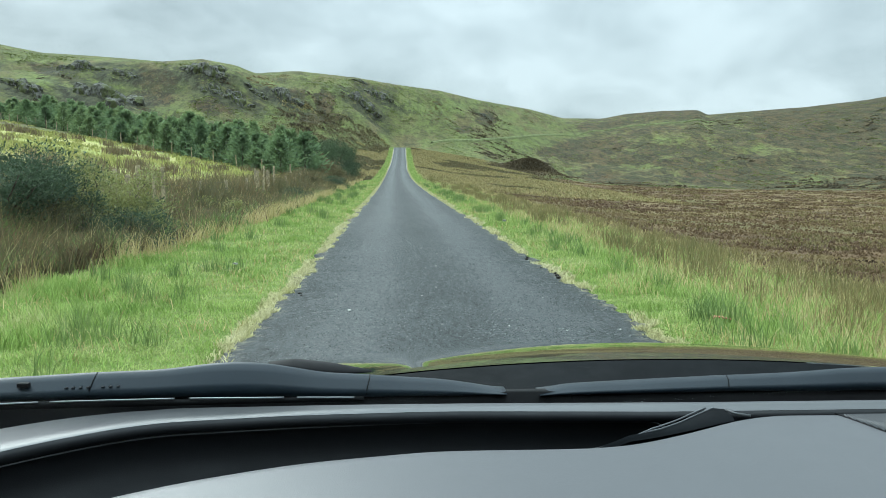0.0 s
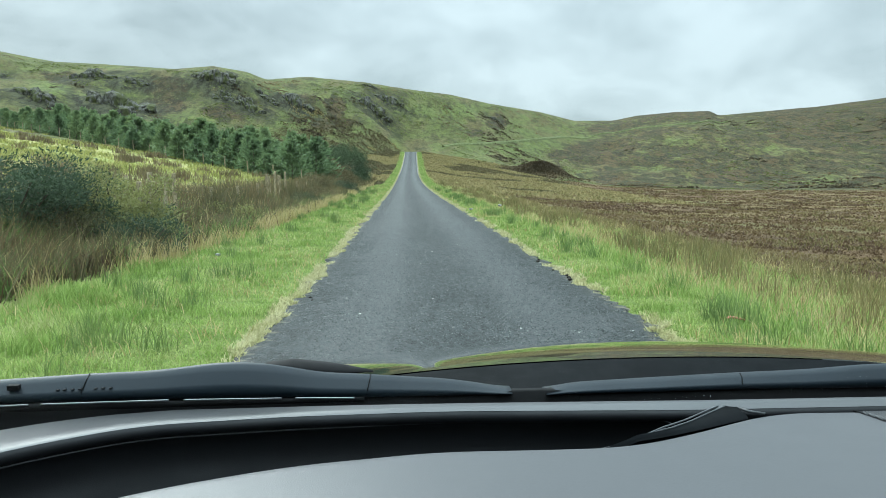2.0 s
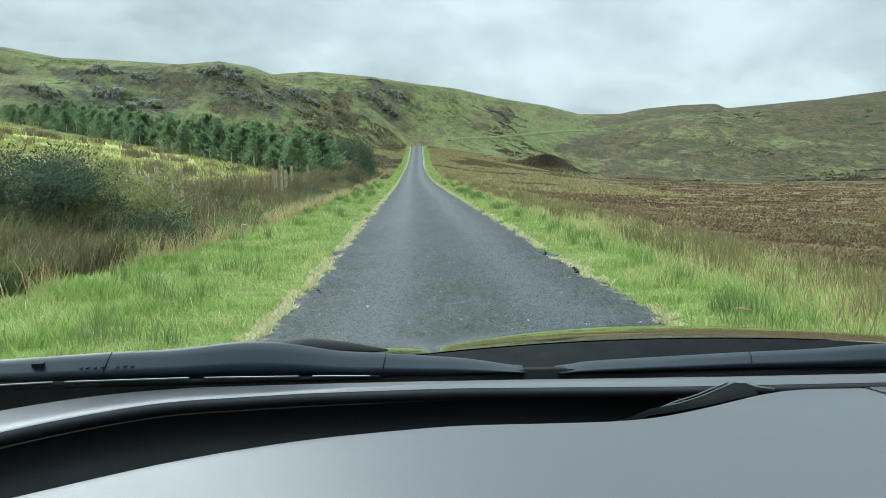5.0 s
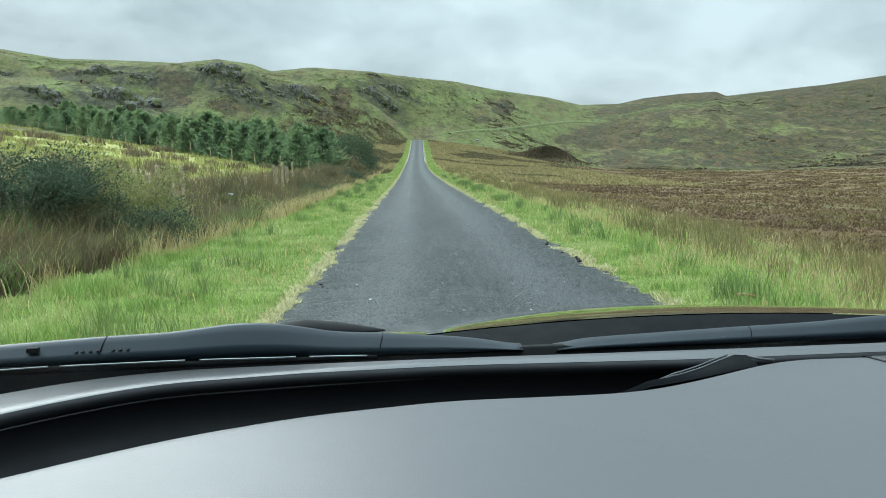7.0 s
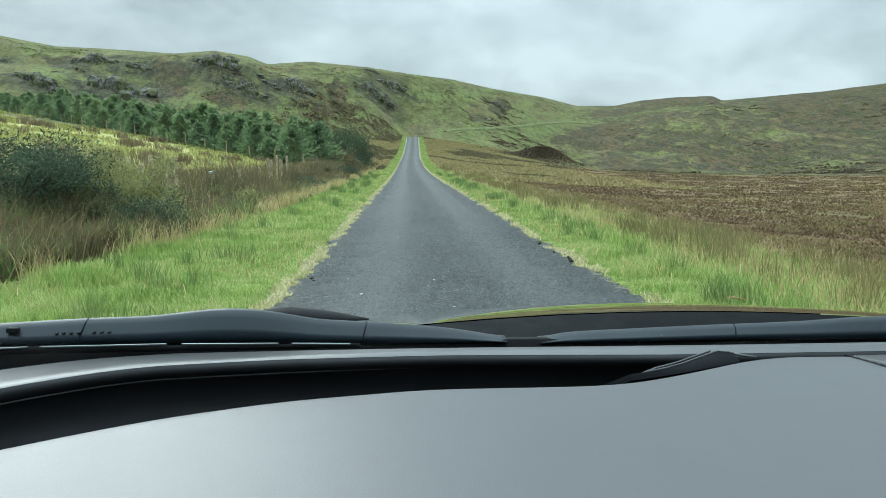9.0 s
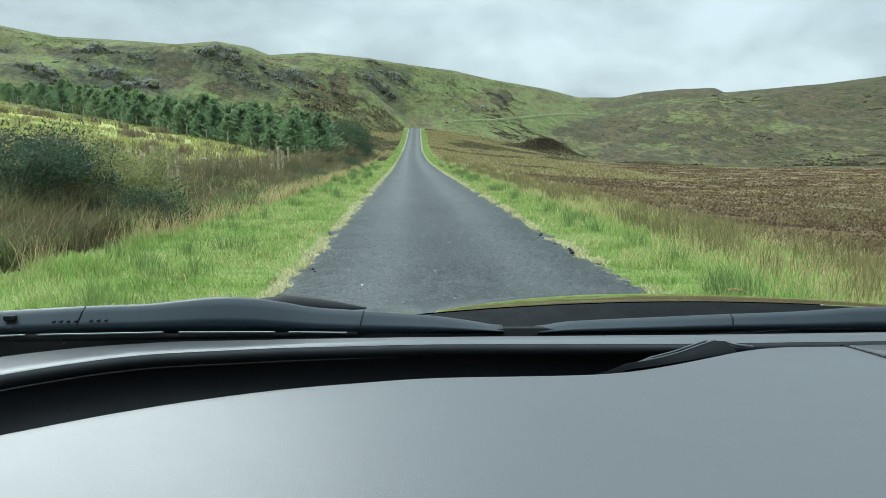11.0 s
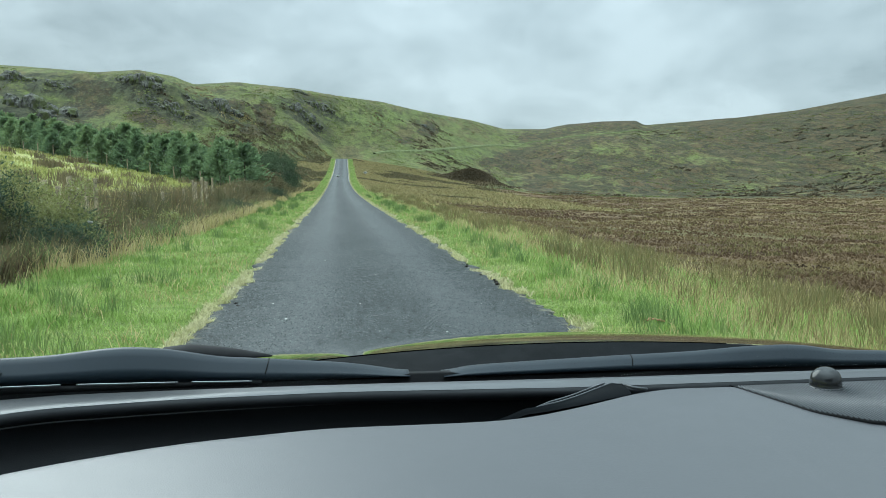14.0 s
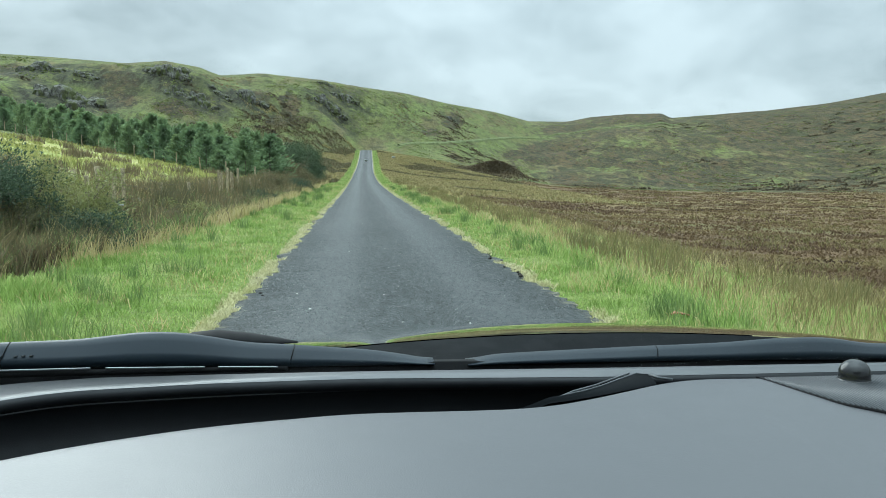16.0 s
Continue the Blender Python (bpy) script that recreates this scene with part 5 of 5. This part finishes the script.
def pasture_tussocks():
    n = 7000
    cy = 14 * (140 / 14) ** rng.rand(n)
    cx = -(8.0 + rng.rand(n) * (4 + cy * 0.5))
    keep = fbm(cx * 0.16, cy * 0.16, 3) > -0.06
    x, y = tufts(cx[keep], cy[keep], 12, 0.22)
    blades("pasture_tussocks", x, y, 0.12 + 0.25 * rng.rand(len(x)), 0.02 + 0.0010 * y, 0.3 + 0.5 * rng.rand(len(x)), MAT_TUSSOCK, "olive and straw tussocks in the rough pasture")


def field_rushes():
    """Feathery brown rush clumps standing about the pasture."""
    n = 300
    cy = 16 * (120 / 16) ** rng.rand(n)
    cx = -(8.5 + rng.rand(n) * (3 + cy * 0.55))
    keep = (fbm(cx * 0.12 + 3, cy * 0.12, 3) > -0.08) & (cy + 0.77 * cx < 66)
    x, y = tufts(cx[keep], cy[keep], 70, 0.28)
    blades("rush_clumps", x, y, 0.30 + 0.45 * rng.rand(len(x)), 0.008 + 0.0008 * y, 0.15 + 0.4 * rng.rand(len(x)), MAT_RUSHBROWN, "brown feathery rush clumps in the pasture")


MAT_TUSSOCK = blade_material("tussocks", [(0.19, 0.20, 0.058), (0.31, 0.32, 0.085), (0.43, 0.43, 0.125), (0.46, 0.38, 0.17)])
MAT_RUSHBROWN = blade_material("brown_rushes", [(0.13, 0.115, 0.05), (0.20, 0.16, 0.08), (0.27, 0.20, 0.11)])
pasture_tussocks()
field_rushes()


# ---- bushes ----
def bush_meshes(seed, leaves, lobes, leaf, upright):
    """Stems and leaf sprays of a bush one metre high and wide."""
    r = np.random.RandomState(seed)
    lobes *= 2
    cen = np.stack([r.uniform(-0.42, 0.42, lobes), r.uniform(-0.42, 0.42, lobes), r.uniform(0.15, 0.85, lobes)], 1)
    cen[:, 2] *= 1.08 - 1.2 * np.hypot(cen[:, 0], cen[:, 1]) ** 1.6 * r.uniform(0.6, 1.4, lobes)
    rad = r.uniform(0.09, 0.22, lobes)
    k = r.randint(0, lobes, leaves)
    v = r.randn(leaves, 3)
    v /= np.linalg.norm(v, axis=1)[:, None]
    p = cen[k] + v * (rad[k] * (0.30 + 0.85 * r.rand(leaves) ** 0.7))[:, None]
    p[:, 2] = np.maximum(p[:, 2], 0.02)
    d = v * 0.6 + r.randn(leaves, 3) * 0.5 + np.array([0, 0, upright])
    d /= np.linalg.norm(d, axis=1)[:, None]
    s = np.cross(d, r.randn(leaves, 3))
    s /= np.linalg.norm(s, axis=1)[:, None]
    ln = leaf * (0.6 + 0.8 * r.rand(leaves))[:, None]
    V = np.stack([p, p + d * ln * 0.5 + s * ln * 0.15, p + d * ln, p + d * ln * 0.5 - s * ln * 0.15], 1).reshape(-1, 3)
    leafm = mesh_np("foliage", V, np.arange(leaves * 4).reshape(-1, 4))
    rings, V, Q = [], [], []
    for c in cen:
        base = np.array([r.uniform(-0.08, 0.08), r.uniform(-0.08, 0.08), -0.05])
        side = np.array([0.012, 0, 0])
        side2 = np.array([0, 0.012, 0])
        a = len(V)
        mid = (base + c) / 2 + r.randn(3) * 0.05
        for q, w in ((base, 1.0), (mid, 0.7), (c, 0.25)):
            V += [q - side * w, q - side2 * w, q + side * w, q + side2 * w]
        for i in range(2):
            for j in range(4):
                Q.append((a + 4 * i + j, a + 4 * i + (j + 1) % 4, a + 4 * i + 4 + (j + 1) % 4, a + 4 * i + 4 + j))
    return mesh_np("stems", V, Q), leafm


def bush(name, seed, leaves, lobes, leaf, upright, material, label, x, y, wide, high, turn=0.0, sink=0.06):
    e = tagged(new(name), label, "bush", "bushes on the bank")
    st, lf = bush_meshes(seed, leaves, lobes, leaf, upright)
    part("stems", st, MAT_BARK, e)
    part("foliage", lf, material, e)
    e.matrix_basis = pose(x, y, float(ground_z(x, y)) - sink, 0, 0, turn) @ Matrix.Diagonal((wide, wide, high, 1))
    return e


MAT_DARKLEAF = blade_material("dark_tree_leaves", [(0.040, 0.062, 0.030), (0.065, 0.095, 0.042), (0.105, 0.14, 0.06)], 0.7, soft=1.0)
MAT_BRAMBLE = blade_material("bramble_leaves", [(0.050, 0.060, 0.026), (0.095, 0.10, 0.042), (0.17, 0.13, 0.065)], 0.7, soft=1.0)
GORSE = "dense dark green gorse bush on the grassy bank"
gorse = bush("gorse_bush", 1, 17000, 20, 0.034, 0.7, MAT_GORSE, GORSE, -7.2, 14.6, 2.6, 1.55)
bush("gorse_bush", 2, 16000, 18, 0.034, 0.7, MAT_GORSE, GORSE, -6.6, 15.4, 1.9, 1.4, 40)
bush("gorse_bush", 3, 16000, 16, 0.034, 0.8, MAT_GORSE, "low blue-green gorse bush in front of the willow", -5.4, 15.0, 1.9, 1.0, 10)
bush("gorse_bush", 4, 6000, 10, 0.055, 0.8, MAT_GORSE, "low dark gorse bush behind the willow", -5.7, 17.6, 1.5, 1.15, 70)
bush("willow_bush", 5, 17000, 18, 0.036, 0.2, MAT_WILLOW, "olive-yellow willow bush with fine leaves", -6.1, 16.2, 2.1, 1.75)
for k, (bx, by, w, h) in enumerate(((-5.9, 9.5, 1.6, 0.95), (-5.2, 11.6, 1.3, 0.8), (-7.2, 12.4, 1.8, 1.3), (-5.6, 20.8, 1.5, 1.0), (-5.3, 26.5, 1.5, 0.8), (-5.7, 33.5, 1.8, 0.9), (-6.6, 8.0, 1.9, 0.95), (-5.1, 13.6, 1.2, 0.7), (-6.9, 10.6, 1.9, 1.1), (-5.5, 7.2, 1.3, 0.7), (-5.6, 14.6, 1.5, 0.95), (-6.8, 19.6, 1.6, 0.9), (-5.2, 22.2, 1.2, 0.75), (-5.6, 29.0, 1.6, 0.8), (-5.3, 31.5, 1.3, 0.7))):
    bush("bramble", 40 + k, 4500, 12, 0.042, 0.25, (MAT_BRAMBLE, MAT_SCRUB)[k % 2], "tangled olive and brown bramble scrub on the bank", bx - float(bank_shift(by)), by, w, h, 50 * k)
bush("willow_bush", 15, 3500, 10, 0.05, 0.2, MAT_WILLOW, "thin olive willow scrub among the rushes", -5.5, 23.5, 1.8, 1.0)
scrub = bush("bramble", 60, 6000, 16, 0.05, 0.3, MAT_SCRUB, "tangled olive and brown scrub beside the road", -5.6, 48.5, 1.8, 1.1)
for k, (bx, by, w, h) in enumerate(((-4.5, 30.0, 1.1, 0.72), (-4.9, 37, 1.4, 0.95), (-5.4, 43.5, 2.0, 1.2), (-6.4, 53, 2.6, 1.5), (-5.2, 62, 2.3, 1.25), (-6.2, 75, 3.2, 1.9), (-7.8, 84, 4.2, 2.6), (-6.3, 96, 3.4, 2.2), (-7.4, 108, 4.4, 3.0), (-8.6, 118, 5.0, 3.4))):
    copy_thing(gorse if k % 3 == 1 else scrub, pose(bx, by, float(ground_z(bx, by)) - 0.06, 0, 0, 60 * k)).scale = (w, w, h)

roadside = bush("roadside_tree", 71, 8000, 15, 0.042, 0.5, MAT_DARKLEAF, "dark green bushy tree beside the road at the plantation's end", -6.9, 97, 4.2, 4.0)
for bx, by, w, h in ((-7.6, 90, 3.4, 3.0), (-8.9, 101, 4.6, 4.6), (-6.6, 106, 3.8, 3.9), (-10.6, 94, 4.2, 3.8), (-8.2, 112, 5.0, 4.6), (-5.9, 91, 2.4, 1.8)):
    copy_thing(roadside, pose(bx, by, float(ground_z(bx, by)) - 0.2, 0, 0, 70 * by)).scale = (w, w, h)


# ---- pines ----
def pine_meshes(seed, h, spread_):
    r = np.random.RandomState(seed)
    tr = []
    for z, w in ((-0.15, 0.07), (0.3, 0.055), (h * 0.55, 0.035), (h * 0.97, 0.008)):
        tr.append([(w * math.cos(a) + 0.02 * math.sin(z * 3), w * math.sin(a), z) for a in np.linspace(0, 2 * math.pi, 7)[:-1]])
    trunk = loft("trunk", tr, MAT_BARK)
    P, D, S = [], [], []
    z = 0.05 * h
    while z < h * 0.97:
        f = z / h
        reach = spread_ * (1 - f) ** 0.95 * (0.8 + 0.2 * min(1, f / 0.15)) + 0.10
        for k in range(r.randint(7, 10)):
            a = r.rand() * 2 * math.pi
            L_ = reach * r.uniform(0.65, 1.15)
            up = r.uniform(0.0, 0.45) + 0.5 * f
            dirv = np.array([math.cos(a), math.sin(a), up])
            for t in np.linspace(0.15, 1.0, 9):
                P.append(np.array([0, 0, z]) + dirv * L_ * t + r.randn(3) * 0.09)
                D.append(dirv + r.randn(3) * 0.55 + np.array([0, 0, 0.5]))
                S.append(0.36 * r.uniform(0.6, 1.35))
        z += h * 0.058 * r.uniform(0.8, 1.2)
    P, D, S = np.array(P), np.array(D), np.array(S)[:, None]
    D /= np.linalg.norm(D, axis=1)[:, None]
    side = np.cross(D, r.randn(len(D), 3))
    side /= np.linalg.norm(side, axis=1)[:, None]
    V = np.stack([P - D * S * 0.3, P + D * S * 0.2 + side * S * 0.26, P + D * S * 0.85, P + D * S * 0.2 - side * S * 0.26], 1).reshape(-1, 3)
    return trunk, mesh_np("crown", V, np.arange(len(V)).reshape(-1, 4))


PINES = []
for k, (h, s) in enumerate(((4.4, 2.1), (5.0, 2.15), (3.6, 1.9), (4.6, 2.4), (3.2, 1.9))):
    e = tagged(new("pine_tree"), "young dark green pine in a dense plantation", "tree", "pine plantation")
    t_, c_ = pine_meshes(20 + k, h, s)
    part("trunk", t_, MAT_BARK, e)
    part("crown", c_, MAT_PINE, e)
    PINES.append(e)


def plantation():
    r = np.random.RandomState(5)
    u, n = Vector((-0.607, 0.794)), Vector((0.794, 0.607))
    spots = []
    for row in range(12):
        w = 1.6 + row * 3.2
        for s in np.arange(-8, 100, 2.1 if row < 3 else 3.6):
            p = Vector((-14.2, 74.6)) + u * (s + r.uniform(-1, 1)) + n * (w + r.uniform(-1, 1))
            if p.x > -7.4 - 0.01 * p.y + r.uniform(-0.7, 0.7) or p.y > 165:
                continue
            spots.append((p.x, p.y, row))
    r.shuffle(spots)
    spots.sort(key=lambda q: q[2])
    for i, (x, y, row) in enumerate(spots[:270]):
        k = r.uniform(0.8, 1.2) * (0.8 if row == 0 else 1.0)
        m = pose(x, y, float(ground_z(x, y)) - 0.02, 0, 0, r.uniform(0, 360))
        if i < len(PINES):
            PINES[i].matrix_basis = m @ Matrix.Diagonal((k, k, k * 0.78, 1))
        else:
            ob = copy_thing(PINES[i % len(PINES)], m)
            ob.scale = (k, k, k * 0.78 * r.uniform(0.9, 1.12))


plantation()


# ---- fences ----
def post_mesh(seed, h):
    r = np.random.RandomState(seed)
    rings = []
    for z, w in ((-0.25, 0.055), (0.2, 0.055), (h * 0.7, 0.052), (h - 0.012, 0.05), (h, 0.042)):
        rings.append([(w * math.cos(a) * (1 + 0.08 * r.randn()) + 0.01 * z * r.randn(), w * math.sin(a) * (1 + 0.08 * r.randn()), z) for a in np.linspace(0, 2 * math.pi, 9)[:-1]])
    return loft("post", rings, MAT_POST)


POSTS = [post_mesh(s, 1.0) for s in range(4)]


def fence(points, high, wires, label, group):
    e = tagged(new("wire_fence"), label, "fence", group)
    tops = []
    r = np.random.RandomState(3)
    for i, (x, y, *tall) in enumerate(points):
        ob = new("post", POSTS[i % 4])
        ob.parent = e
        z = float(ground_z(x, y))
        hh = (tall[0] + 0.14 if tall else high) * r.uniform(0.95, 1.05)
        ob.matrix_basis = pose(x, y, z, r.uniform(-3, 3), r.uniform(-4, 4), r.uniform(0, 90)) @ Matrix.Diagonal((0.95, 0.95, hh, 1))
        tops.append((x, y, z, hh))
    for f in wires:
        rings = []
        for x, y, z, hh in tops:
            rings.append([(x + 0.06, y + 0.004 * math.cos(a), z + hh * f + 0.004 * math.sin(a)) for a in np.linspace(0, 2 * math.pi, 5)[:-1]])
        part("wire", loft("wire", rings, MAT_WIRE), MAT_WIRE, e)
    return e


fence([(-8.3, 7.5), (-7.9, 11.0), (-7.2, 14.0), (-6.4, 17.4, 1.02), (-6.3, 18.0, 1.12), (-6.25, 18.6, 1.0), (-6.2, 19.3, 1.16), (-6.15, 20.0, 1.04), (-6.1, 20.9, 1.1), (-6.05, 24.5, 0.75), (-6.0, 28.2, 0.75), (-6.0, 31.7, 0.8), (-6.0, 34.2, 1.22), (-6.05, 35.0, 1.1), (-6.0, 35.9, 1.26), (-5.95, 36.8, 1.16), (-6.0, 37.9, 1.1), (-6.0, 39.2, 1.2), (-6.0, 43.4, 0.8), (-5.95, 47.1, 0.85), (-6.1, 51), (-6.5, 55), (-6.9, 61), (-7.5, 67)], 1.05, (0.45, 0.7, 0.93),
      "old wire fence on grey weathered wooden posts", "farm fences")
fence([(-13.4 - 0.607 * s, 73.2 + 0.794 * s) for s in np.arange(-8, 92, 4.4)], 1.15, (0.5, 0.92), "wire fence on wooden posts along the plantation", "farm fences")


# ---- crags ----
def rock_mesh(seed):
    """A fractured block: facets cut by upright joints, flatter on top."""
    bm = bmesh.new()
    bmesh.ops.create_icosphere(bm, subdivisions=3, radius=1)
    for v in bm.verts:
        p = v.co.copy()
        q = noise.fractal(p * 1.3 + Vector((seed * 7.3, seed * 3.1, 0)), 0.9, 2.1, 4)
        up = Vector((p.x * 3.4 + seed * 5.7, p.y * 3.4, p.z * 0.8))
        c = noise.cell(up) + 0.5 * noise.cell(up * 2.3)
        v.co = p * (1 + 0.25 * q + 0.13 * c)
        v.co.z = v.co.z * 0.9 if v.co.z < 0.45 else 0.40 + (v.co.z - 0.45) * 0.45
    me = bpy.data.meshes.new("rock")
    bm.to_mesh(me)
    bm.free()
    me.materials.append(MAT_ROCK)
    return me


ROCKS = [rock_mesh(s) for s in range(6)]


def crags():
    r = np.random.RandomState(9)
    for cb, ce, w in CRAGS:
        cx, cy = on_hill(cb, ce)
        w = w * 0.8
        e = tagged(new("rock_outcrop"), "dark fractured rock outcrop in the grassy hillside", "rock", "hillside crags")
        z0 = float(ground_z(cx, cy))
        e.location = (cx, cy, z0)
        for k in range(11):
            u = r.uniform(-0.5, 0.5)
            x, y = cx + u * w, cy + r.uniform(-0.12, 0.25) * w
            ob = new("boulder", ROCKS[r.randint(6)])
            ob.parent = e
            sc = w * r.uniform(0.11, 0.18)
            tall = w * r.uniform(0.20, 0.33) * (1.25 - 1.6 * abs(u))
            ob.matrix_basis = pose(x - cx, y - cy, float(ground_z(x, y)) - z0 - 0.10 * tall, r.uniform(-8, 8), 10 + r.uniform(-14, 14), r.uniform(0, 360)) @ Matrix.Diagonal((sc * 1.15, sc, tall, 1))


crags()


# ---- small things on the road and verge ----
def lump_mesh(seed, rough_, flat):
    bm = bmesh.new()
    bmesh.ops.create_icosphere(bm, subdivisions=2, radius=1)
    for v in bm.verts:
        v.co *= 1 + rough_ * noise.fractal(v.co * 1.7 + Vector((seed * 5.1, 0, seed)), 0.9, 2.1, 3)
        v.co.z *= flat
    me = bpy.data.meshes.new("lump")
    bm.to_mesh(me)
    bm.free()
    return me


MAT_CLOD = paint("dark_soil", (0.022, 0.018, 0.013), 0.9, vary=0.3, scale=300)
MAT_PLASTIC = paint("faded_orange_plastic", (0.55, 0.20, 0.13), 0.6, vary=0.15, scale=150)
MAT_CHIP = paint("pale_stone_chip", (0.42, 0.41, 0.38), 0.8, vary=0.2, scale=300)
CLODS = [lump_mesh(k, 0.5, 0.6) for k in range(3)]
for me in CLODS:
    me.materials.append(MAT_CLOD)
for k, (x, y, sc) in enumerate(((1.63, 11.7, 0.035), (1.60, 11.43, 0.045), (1.55, 12.38, 0.03), (1.57, 11.2, 0.05), (1.64, 12.0, 0.028), (1.52, 13.6, 0.045), (1.58, 13.9, 0.03), (-1.70, 9.9, 0.03), (-1.66, 9.7, 0.022))):
    ob = tagged(new("soil_clod", CLODS[k % 3]), "small dark clod of soil at the road edge", "clod", "clods on the road edge")
    ob.matrix_basis = pose(x, y, 0.02 + 0.26 * sc, 0, 0, 47 * k) @ Matrix.Scale(sc * 0.65, 4)


def litter():
    """A crumpled strip of orange plastic lying in the grass."""
    r = np.random.RandomState(4)
    rows = []
    for i in range(9):
        t = i / 8
        row = []
        for j in range(5):
            row.append((0.17 * (t - 0.5), 0.07 * (j / 4 - 0.5) + 0.02 * math.sin(6 * t), 0.075 + 0.014 * r.rand() + 0.010 * math.sin(4 * t)))
        row += [(a, b, c - 0.012) for a, b, c in row[::-1]]
        rows.append(row)
    ob = new("plastic_scrap", loft("plastic_scrap", rows, MAT_PLASTIC))
    ob.location = (2.52, 7.95, float(ground_z(2.52, 7.95)) - 0.04)
    return tagged(ob, "crumpled orange plastic scrap in the verge grass", "litter")


litter()


def chips():
    """Pale chips trodden into the road."""
    r = np.random.RandomState(8)
    V, Q = [], []
    for _ in range(46):
        y = 4 * (45 / 4) ** r.rand()
        x = r.uniform(ROAD_L + 0.15, ROAD_R - 0.15)
        c = (x - ROAD_L) / (ROAD_R - ROAD_L)
        z = float(road_z(y)) + 0.014 + 0.03 * (1 - (2 * c - 1) ** 2)
        w, h = r.uniform(0.004, 0.014), r.uniform(0.003, 0.007)
        a = len(V)
        for dz, k in ((-0.004, 1.0), (0.005, 0.75)):
            V += [(x + w * k * r.uniform(0.7, 1.2) * sx, y + 1.3 * h * k * sy * r.uniform(0.8, 1.6), z + dz) for sx, sy in ((-1, -1), (1, -1), (1, 1), (-1, 1))]
        Q += [(a + 4, a + 5, a + 6, a + 7)] + [(a + i, a + (i + 1) % 4, a + 4 + (i + 1) % 4, a + 4 + i) for i in range(4)]
    return tagged(new("stone_chips", mesh_np("stone_chips", V, Q, None, MAT_CHIP)), "pale stone chips scattered on the asphalt", "stone", kind="stuff")



def road_chippings():
    """The stones of the surface dressing where the road is nearest, each a small faceted lump."""
    r = np.random.RandomState(21)
    n = 70000
    y = 3.6 * (26 / 3.6) ** r.rand(n)
    x = r.uniform(ROAD_L + 0.06, ROAD_R - 0.06, n)
    c = (x - ROAD_L) / (ROAD_R - ROAD_L)
    bare = np.exp(-((c - 0.27) / 0.09) ** 2) + np.exp(-((c - 0.74) / 0.09) ** 2)
    keep = r.rand(n) < (1 - 0.45 * bare) * (1 - sstep(y, 12, 26))
    x, y, c = x[keep], y[keep], c[keep]
    n = len(x)
    z = road_z(y) + 0.012 + 0.03 * (1 - (2 * c - 1) ** 2)
    w, h, a = r.uniform(0.005, 0.009, n) * (1 + y * 0.02), r.uniform(0.003, 0.0065, n) * (1 + y * 0.02), r.rand(n) * 6.3
    V = np.empty((n, 5, 3))
    for k in range(4):
        q = a + k * math.pi / 2 + r.uniform(-0.35, 0.35, n)
        V[:, k] = np.stack([x + w * np.cos(q), y + w * np.sin(q), z - 0.002], 1)
    V[:, 4] = np.stack([x + r.uniform(-0.4, 0.4, n) * w, y + r.uniform(-0.4, 0.4, n) * w, z + h], 1)
    i = np.arange(n)[:, None] * 5
    T = np.concatenate([i + np.array([[k, (k + 1) % 4, 4]]) for k in range(4)])
    return tagged(new("road_chippings", mesh_np("road_chippings", V.reshape(-1, 3), None, T, MAT_CHIPPING)), "dark grey stone chippings bedded in the road surface", "stone", kind="stuff")


MAT_CHIPPING = blade_material("chippings", [(0.003, 0.0036, 0.0036), (0.015, 0.018, 0.0175), (0.043, 0.050, 0.048), (0.085, 0.096, 0.094), (0.28, 0.29, 0.275)], trans=0.0, soft=1.0, single=0.9)
chips()
road_chippings()
